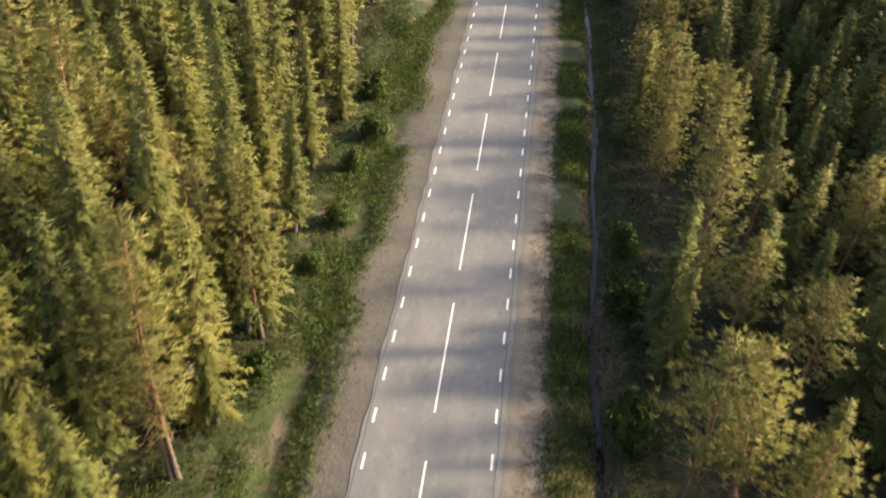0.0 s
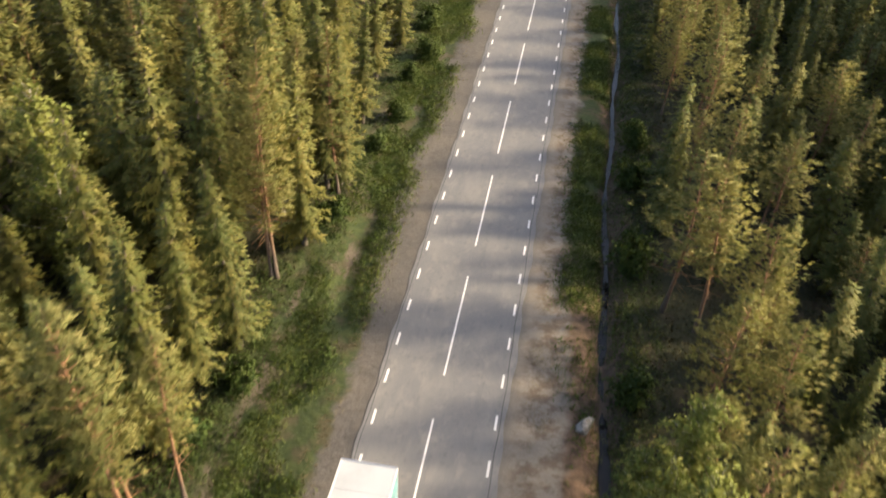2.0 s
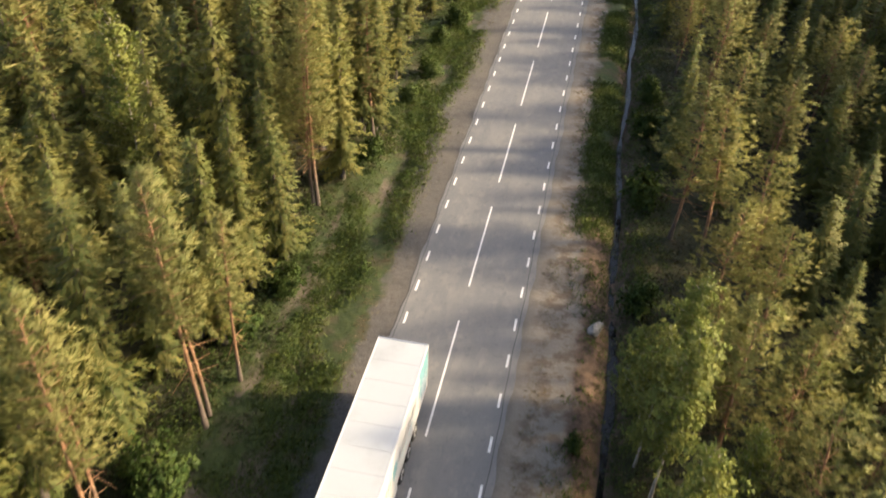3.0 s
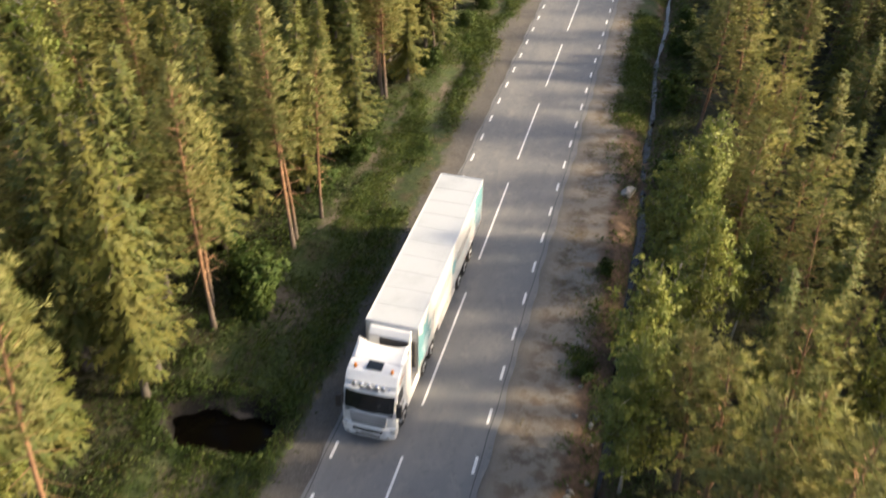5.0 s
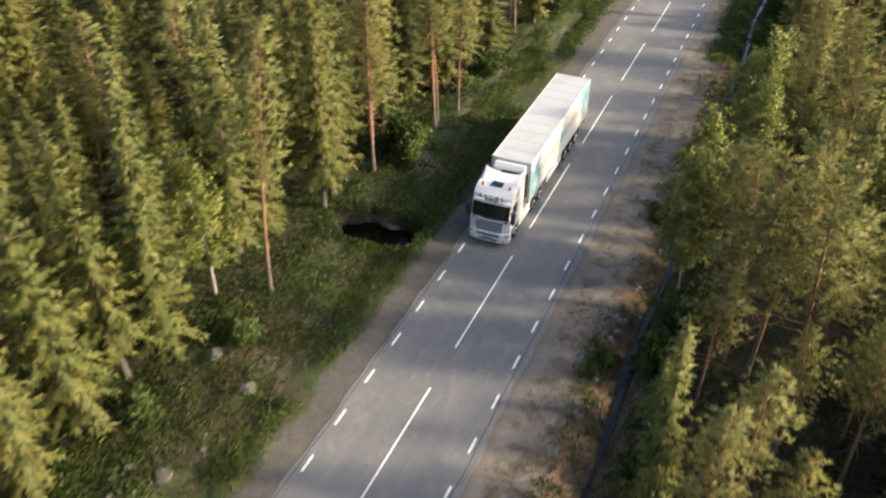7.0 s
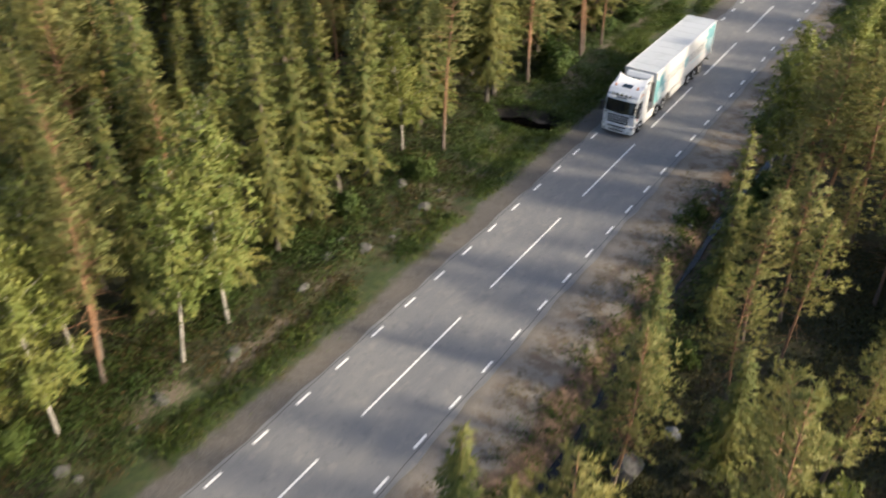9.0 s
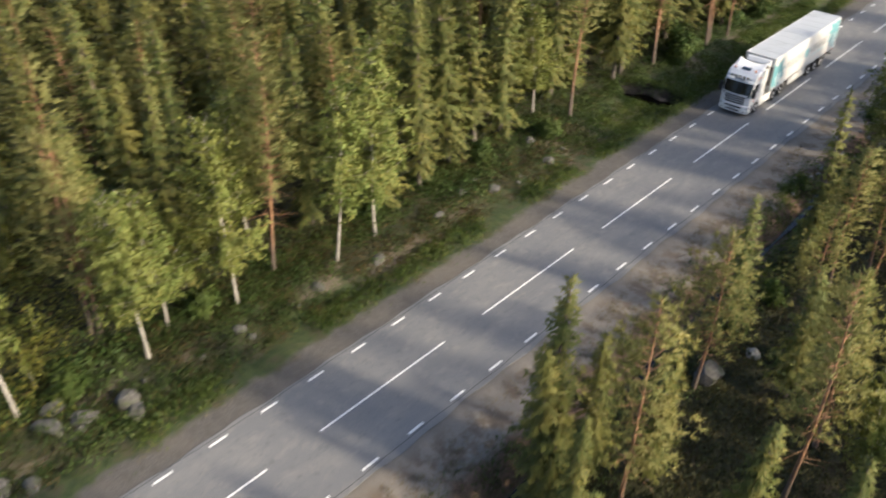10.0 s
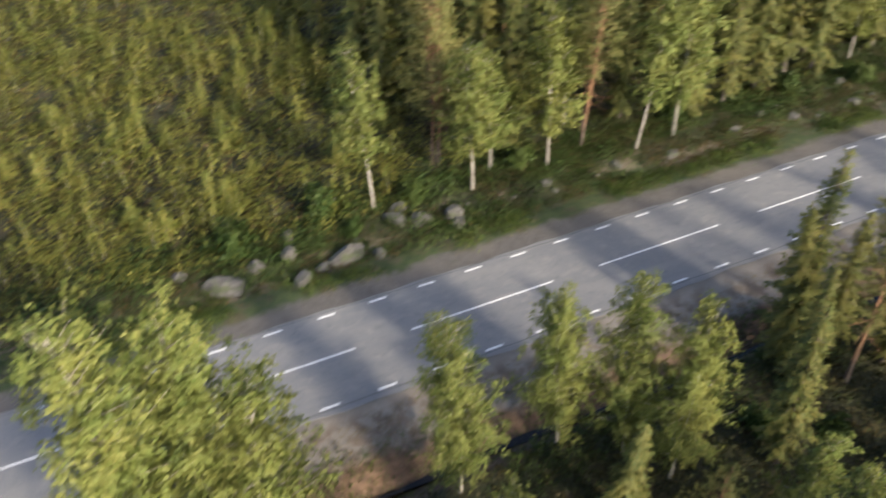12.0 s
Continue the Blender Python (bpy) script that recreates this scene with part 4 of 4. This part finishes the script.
def tractor():
    t = thing("truck_tractor", TRUCK, label="white sleeper-cab truck tractor standing on the road", category="truck")
    cab = part("cab", shell([(0.10, 0.95), (0.06, 1.35), (0.09, 1.84), (0.40, 2.80), (0.52, 3.18), (0.85, 3.46), (1.35, 3.58), (2.22, 3.60), (2.28, 3.2), (2.28, 0.95)], 1.22, 0.16, 0.9, 0.06, 3), MAT["white"], t, smooth=False)
    # windscreen and side glass
    part("windscreen", shell([(0.06, 1.86), (0.365, 2.80), (0.42, 2.80), (0.14, 1.86)], 1.15, 0.13, 0.9, 0), MAT["glass"], cab, "dark tinted windscreen")
    for s in (-1, 1):
        door = part("door", prism([(0.42, 1.05), (0.42, 2.72), (0.58, 2.80), (1.45, 2.80), (1.45, 1.30), (1.2, 1.05)], s * 1.205, s * 1.235, 0.008, 1), MAT["white"], cab)
        part("door_window", prism([(0.52, 1.95), (0.60, 2.66), (1.34, 2.66), (1.34, 2.02), (1.0, 1.95)], s * 1.228, s * 1.245, 0.004, 1), MAT["glass"], door, "dark side window")
        part("door_handle", box(min(s * 1.235, s * 1.265), max(s * 1.235, s * 1.265), 1.20, 1.40, 1.62, 1.66, 0.008), MAT["black"], door)
        m = part("mirror", box(min(s * 1.28, s * 1.54), max(s * 1.28, s * 1.54), 0.10, 0.30, 1.75, 2.50, 0.04, 2), MAT["black"], t, "black door mirror")
        part("mirror_arm", join(box(min(s * 1.18, s * 1.36), max(s * 1.18, s * 1.36), 0.26, 0.31, 2.36, 2.41, 0.01), box(min(s * 1.18, s * 1.36), max(s * 1.18, s * 1.36), 0.26, 0.31, 1.82, 1.87, 0.01)), MAT["black"], m)
        part("corner_deflector", prism([(0.20, 1.02), (0.24, 1.86), (0.40, 1.86), (0.46, 1.02)], s * 1.20, s * 1.255, 0.02, 1), MAT["white"], cab)
        part("step", join(box(min(s * 1.0, s * 1.24), max(s * 1.0, s * 1.24), 0.55, 0.98, 0.62, 0.68, 0.01), box(min(s * 1.0, s * 1.24), max(s * 1.0, s * 1.24), 0.55, 0.98, 0.36, 0.42, 0.01)), MAT["black"], t)
        part("wheel_arch", prism([(0.93, 0.55), (0.97, 0.95), (1.15, 1.12), (1.85, 1.12), (2.05, 0.95), (2.10, 0.55), (2.0, 0.55), (1.95, 0.88), (1.8, 1.04), (1.2, 1.04), (1.05, 0.88), (1.02, 0.55)], s * 0.95, s * 1.25, 0.01, 1), MAT["white"], t)
        part("headlamp", prism([(0.03, 0.74), (0.05, 0.95), (0.30, 0.97), (0.36, 0.77)], s * 0.86, s * 1.25, 0.03, 2), MAT["lamp"], t, "clear glass headlamp")
        part("fog_lamp", drum((s * 0.95, -0.05, 0.52), (0, -1, 0), 0.08, 0.06, 16), MAT["lamp"], t)
        part("side_skirt", box(min(s * 1.12, s * 1.22), max(s * 1.12, s * 1.22), 2.12, 4.22, 0.36, 1.02, 0.05, 2), MAT["white"], t, "white side skirt with fuel tank behind")
        part("fuel_tank", box(min(s * 0.55, s * 1.11), max(s * 0.55, s * 1.11), 2.35, 4.0, 0.42, 1.0, 0.10, 2), MAT["alu"], t)
        part("cab_side_fairing", prism([(2.26, 1.05), (2.26, 3.55), (2.68, 3.50), (2.68, 1.05)], s * 1.17, s * 1.22, 0.015, 1), MAT["white"], cab)
        part("side_marker", box(min(s * 1.221, s * 1.235), max(s * 1.221, s * 1.235), 3.05, 3.15, 0.85, 0.89, 0.004), MAT["orange"], t)
        for y in (4.80, 6.12):
            arc = [(y + 0.66 * math.cos(a), 0.5 + 0.66 * math.sin(a)) for a in np.linspace(0.25, math.pi - 0.25, 9)]
            arc += [(y + 0.61 * math.cos(a), 0.5 + 0.61 * math.sin(a)) for a in np.linspace(math.pi - 0.25, 0.25, 9)]
            part("mudguard", prism(arc, s * 0.86, s * 1.22, 0.0), MAT["white"], t, "white rounded mudguard")
    # red and orange print on the doors
    part("door_print", join(prism([(0.66, 1.42), (0.76, 1.58), (0.98, 1.40), (0.90, 1.32)], 1.236, 1.240, 0), prism([(0.66, 1.28), (0.72, 1.36), (0.92, 1.24), (0.86, 1.18)], 1.236, 1.240, 0)), MAT["red"], cab, "red swoosh print on the door")
    part("roof_print", join(*[prism([(y, 2.98 + dz), (y + 0.14, 3.14 + dz), (y + 0.24, 3.06 + dz), (y + 0.12, 2.96 + dz)], 1.222, 1.227, 0) for y, dz in ((0.85, 0.0), (1.12, 0.08), (1.4, 0.04))]), MAT["orange"], cab, "faded orange print on the cab side")
    # front: grille, bumper, visor
    # solid black strips carry the shade of the gaps between the bars
    for i in range(4):
        z = 1.05 + 0.182 * i
        part("grille_gap_shade", box(-0.80 - 0.02 * i, 0.80 + 0.02 * i, 0.020, 0.12, z, z + 0.125, 0.006), MAT["gap_shade_black"], cab, "solid black strip for the shaded gap between white grille bars")
        part("grille_bar", box(-0.84 - 0.02 * i, 0.84 + 0.02 * i, 0.0, 0.12, z + 0.128, z + 0.178, 0.012), MAT["white"], cab, "white horizontal bar of the grille")
    part("grille_strip", box(-0.86, 0.86, 0.035, 0.12, 1.775, 1.80, 0.008), MAT["chrome"], cab)
    part("badge_bar", box(-0.36, 0.36, 0.045, 0.12, 1.815, 1.85, 0.004), MAT["print_grey"], cab, "grey maker's strip above the grille")
    for s in (-1, 1):
        part("front_vent", prism([(0.10, 1.70), (0.11, 1.79), (0.22, 1.79), (0.22, 1.70)], s * 0.86, s * 1.10, 0.008, 1), MAT["black"], cab)
    bumper = part("bumper", shell([(-0.06, 0.34), (-0.10, 0.55), (-0.05, 0.93), (0.10, 1.0), (0.62, 1.0), (0.62, 0.34)], 1.245, 0.22, 0.62, 0.04, 2), MAT["white"], t)
    # the bumper's shaded slots are solid black strips too
    for z, w in ((0.78, 0.70), (0.50, 0.58)):
        part("bumper_gap_shade", box(-w, w, -0.135, 0.0, z, z + 0.085, 0.015), MAT["gap_shade_black"], bumper)
    part("number_plate", box(-0.28, 0.28, -0.150, -0.10, 0.63, 0.74, 0.004), MAT["lamp"], bumper, "plain pale plate")
    part("sun_visor", shell([(0.24, 2.80), (0.28, 2.90), (0.46, 2.98), (0.48, 2.92), (0.34, 2.86), (0.29, 2.79)], 1.16, 0.14, 0.9, 0), MAT["white"], cab)
    part("visor_print", box(-0.42, 0.42, 0.30, 0.34, 2.93, 3.02, 0.004), MAT["print_grey"], cab, "grey lettering strip above the visor")
    bar = part("lamp_bar", join(drum((0, 0.36, 3.10), (1, 0, 0), 0.03, 1.9, 10), box(-0.94, -0.88, 0.36, 0.62, 3.07, 3.12, 0.005), box(0.88, 0.94, 0.36, 0.62, 3.07, 3.12, 0.005)), MAT["chrome"], t, "chrome bar over the cab")
    for x in (-0.66, -0.34, 0.0, 0.34, 0.66):
        lamp = part("spot_lamp", drum((x, 0.31, 3.20), (0, -1, 0.1), 0.125, 0.13, 20, 0.125, 0.02), MAT["chrome"], bar, "round chrome spot lamp", smooth=True)
    # roof: hatch, horns, spoiler
    part("roof_hatch", box(-0.36, 0.36, 1.02, 1.52, 3.50, 3.61, 0.03, 2), MAT["glass"], cab, "dark glass roof hatch")
    for x in (-0.85, 0.85):
        b = part("beacon", drum((x, 1.05, 3.60), (0, 0, 1), 0.07, 0.20, 16, 0.055, 0.01), MAT["orange"], t, "amber roof beacon", smooth=True)
        part("beacon_base", drum((x, 1.05, 3.50), (0, 0, 1), 0.08, 0.07, 16), MAT["black"], b)
    bm = bmesh.new()
    xs = np.linspace(-1.2, 1.2, 13)
    rows_ = []
    for y, lo, hi in ((1.15, 3.52, 3.52), (1.6, 3.60, 3.66), (2.05, 3.68, 3.80), (2.42, 3.74, 3.98), (2.40, 3.68, 3.92), (2.02, 3.58, 3.72), (1.6, 3.5, 3.52)):
        rows_.append([bm.verts.new((x, y + 0.10 * (abs(x) / 1.2) ** 3, lo + (hi - lo) * (abs(x) / 1.2) ** 3.5)) for x in xs])
    for a, b in zip(rows_, rows_[1:] + rows_[:1]):
        for i in range(12):
            bm.faces.new((a[i], a[i + 1], b[i + 1], b[i]))
    bmesh.ops.holes_fill(bm, edges=[e for e in bm.edges if e.is_boundary])
    bmesh.ops.recalc_face_normals(bm, faces=bm.faces[:])
    part("roof_spoiler", bm, MAT["white"], cab, "white air deflector with raised corners", smooth=True)
    # chassis
    part("chassis", join(box(-0.48, -0.38, 0.6, 6.9, 0.70, 0.98, 0.01), box(0.38, 0.48, 0.6, 6.9, 0.70, 0.98, 0.01), box(-0.48, 0.48, 2.6, 2.8, 0.7, 0.95, 0.01), box(-0.48, 0.48, 6.75, 6.9, 0.6, 0.98, 0.01),
                         box(-0.9, 0.9, 0.7, 2.2, 0.6, 0.95, 0.02)), MAT["frame_grey"], t)
    part("fifth_wheel", drum((0, 5.3, 1.05), (0, 0, 1), 0.55, 0.12, 24, bevel=0.02), MAT["frame_grey"], t)
    part("air_hose", join(*[drum((x, 2.95, 1.75), (0, 0.55, 1), 0.025, 1.2, 8) for x in (-0.25, -0.1, 0.1)]), MAT["red"], t, "coiled hoses behind the cab")
    for y in (1.5, 4.80, 6.12):
        part("axle", drum((0, y, 0.5), (1, 0, 0), 0.07, 2.0, 12), MAT["frame_grey"], t)
        for s in (-1, 1):
            wheel(t, s * 1.07, y, 0.5, 0.32 if y < 2 else 0.36, s)
    return t


def leaf_print(cy, cz, r, y0, y1, z0, z1, turn, x, bite):
    """A lobed leaf, cut off at the edges of its panel."""
    pts = []
    for a in np.linspace(0, 2 * math.pi, 96, endpoint=False):
        q = r * (0.62 + 0.38 * math.cos(5 * (a + turn)) ** 2 * (0.8 + 0.2 * math.sin(3 * a)) - bite * max(0, math.cos(5 * (a + turn) + 2.6)) ** 6)
        pts.append((min(y1, max(y0, cy + q * math.cos(a))), min(z1, max(z0, cz + q * math.sin(a)))))
    bm = bmesh.new()
    try:
        f = bm.faces.new([bm.verts.new((x, y, z)) for y, z in pts])
        bmesh.ops.remove_doubles(bm, verts=bm.verts[:], dist=0.002)
        bmesh.ops.triangulate(bm, faces=bm.faces[:])
    except ValueError:
        pass
    g = bmesh.ops.extrude_face_region(bm, geom=bm.faces[:])
    bmesh.ops.translate(bm, verts=[v for v in g["geom"] if isinstance(v, bmesh.types.BMVert)], vec=(0.002, 0, 0))
    bmesh.ops.recalc_face_normals(bm, faces=bm.faces[:])
    return bm


def trailer():
    t = thing("semi_trailer", TRUCK, label="white refrigerated semi-trailer with teal leaf print, coupled to the tractor", category="trailer")
    y0, y1, z0, z1, w = 3.62, 17.12, 1.18, 4.0, 1.27
    body = part("box_body", box(-w, w, y0, y1, z0, z1 - 0.03, 0.02, 1), MAT["box_white"], t)
    part("roof", box(-w + 0.05, w - 0.05, y0 + 0.05, y1 - 0.05, z1 - 0.05, z1 - 0.015, 0.005), MAT["roof_white"], body, "pale grey mottled roof skin")
    for s in (-1, 1):
        part("roof_rail", box(min(s * (w - 0.07), s * (w + 0.012)), max(s * (w - 0.07), s * (w + 0.012)), y0, y1, z1 - 0.09, z1, 0.012), MAT["box_white"], body)
        part("floor_rail", box(min(s * (w - 0.05), s * (w + 0.014)), max(s * (w - 0.05), s * (w + 0.014)), y0, y1, z0 - 0.02, z0 + 0.14, 0.01), MAT["alu"], body, "dull metal floor rail")
        part("skirt", box(min(s * 1.13, s * 1.23), max(s * 1.13, s * 1.23), 7.6, 11.05, 0.46, 1.16, 0.03, 1), MAT["box_white"], t, "white side skirt panel")
        part("rear_guard", box(min(s * 1.10, s * 1.20), max(s * 1.10, s * 1.20), 15.3, 15.36, 0.45, 1.16, 0.01), MAT["black"], t, "black mud flap")
        part("landing_leg", join(box(min(s * 0.80, s * 0.92), max(s * 0.80, s * 0.92), 7.05, 7.17, 0.42, 1.16, 0.01), box(min(s * 0.72, s * 1.0), max(s * 0.72, s * 1.0), 6.98, 7.24, 0.36, 0.42, 0.01)), MAT["frame_grey"], t)
        for y in (5.0, 7.0, 9.0, 11.0, 13.0, 15.0, 16.8):
            part("side_marker", box(min(s * (w + 0.012), s * (w + 0.024)), max(s * (w + 0.012), s * (w + 0.024)), y, y + 0.10, 1.20, 1.24, 0.003), MAT["orange"], t)
        part("tail_lamp", box(min(s * 0.80, s * 1.18), max(s * 0.80, s * 1.18), 17.05, 17.14, 0.92, 1.06, 0.01), MAT["red"], t)
    for y in np.arange(y0 + 1.3, y1 - 0.5, 1.33):
        part("roof_bow", box(-w + 0.08, w - 0.08, y, y + 0.05, z1 - 0.02, z1 - 0.006, 0.004), MAT["roof_white"], body)
    for y in (y0, y1 - 0.06):
        part("end_frame", join(box(-w - 0.012, -w + 0.06, y - 0.01, y + 0.07, z0, z1, 0.01), box(w - 0.06, w + 0.012, y - 0.01, y + 0.07, z0, z1, 0.01), box(-w, w, y - 0.012, y + 0.07, z1 - 0.10, z1 + 0.004, 0.01)), MAT["alu"], body)
    for s in (-1, 1):
        part("rear_door", box(min(s * 0.01, s * 1.2), max(s * 0.01, s * 1.2), y1 - 0.01, y1 + 0.03, z0 + 0.02, z1 - 0.12, 0.01), MAT["box_white"], body)
    # cooling unit on the front wall
    unit = part("cooling_unit", prism([(y0 - 0.42, 2.15), (y0 - 0.46, 3.0), (y0 - 0.42, 3.55), (y0 - 0.20, 3.82), (y0 + 0.01, 3.84), (y0 + 0.01, 2.05)], -1.0, 1.0, 0.05, 2), MAT["white"], t, "white cooling unit on the front wall")
    part("unit_grille", box(-0.46, 0.94, y0 - 0.48, y0 - 0.38, 2.50, 3.46, 0.02), MAT["black"], unit, "black louvred grille")
    for i in range(7):
        part("louvre", box(-0.42, 0.90, y0 - 0.495, y0 - 0.47, 2.56 + 0.125 * i, 2.60 + 0.125 * i, 0.004), MAT["frame_grey"], unit)
    part("cable_box", box(1.02, 1.20, y0 - 0.22, y0 - 0.01, 1.7, 3.3, 0.03), MAT["frame_grey"], unit)
    # running gear
    part("chassis", join(box(-0.55, -0.43, 4.6, 16.9, 0.86, 1.17, 0.01), box(0.43, 0.55, 4.6, 16.9, 0.86, 1.17, 0.01), box(-1.15, 1.15, 16.75, 17.0, 0.88, 1.16, 0.02), *[box(-1.1, 1.1, y, y + 0.08, 1.02, 1.17, 0.005) for y in (6, 8, 10, 12, 14, 16)]), MAT["frame_grey"], t)
    part("rear_bumper", box(-1.18, 1.18, 16.98, 17.10, 0.48, 0.60, 0.02), MAT["frame_grey"], t)
    part("pallet_box", box(-1.05, 1.05, 8.0, 10.6, 0.5, 0.86, 0.03), MAT["frame_grey"], t)
    for y in (11.85, 13.18, 14.50):
        part("axle", drum((0, y, 0.5), (1, 0, 0), 0.075, 2.1, 12), MAT["frame_grey"], t)
        for s in (-1, 1):
            wheel(t, s * 1.07, y, 0.5, 0.36, s)
    # print on the side
    x = w + 0.003
    leaf = part("leaf_print", leaf_print(4.55, 2.3, 1.62, 3.72, 5.95, 1.36, 3.86, 0.25, x, 0.35), MAT["teal"], body, "teal leaf print")
    part("leaf_vein", leaf_print(4.9, 2.0, 0.7, 4.1, 5.7, 1.40, 2.9, 0.9, x + 0.003, 0.3), MAT["teal_pale"], leaf)
    leaf = part("leaf_print", leaf_print(16.25, 2.9, 1.70, 14.75, 17.0, 1.36, 3.86, 0.1, x, 0.35), MAT["teal"], body, "teal leaf print")
    part("leaf_vein", leaf_print(16.2, 2.2, 0.8, 15.2, 16.95, 1.40, 3.2, 0.5, x + 0.003, 0.3), MAT["teal_pale"], leaf)
    part("star_print", leaf_print(10.42, 2.55, 0.55, 9.8, 11.0, 2.0, 3.1, 0.0, x, 0.0), MAT["teal"], body, "small teal star print")
    for first, pitch, count in ((6.25, 0.60, 6), (11.15, 0.51, 7)):
        for i in range(count):
            for k in (0.0, 0.6 * pitch - 0.075):
                y = first + pitch * i + k
                part("name_bar", box(x, x + 0.004, y, y + 0.075, 2.30, 2.94, 0.0), MAT["print_grey"], body)
    for a, b in ((11.6, 12.7), (12.95, 14.5)):
        part("slogan_bar", box(x, x + 0.004, a, b, 1.92, 2.06, 0.0), MAT["teal_pale"], body)
    return t


tractor()
trailer()
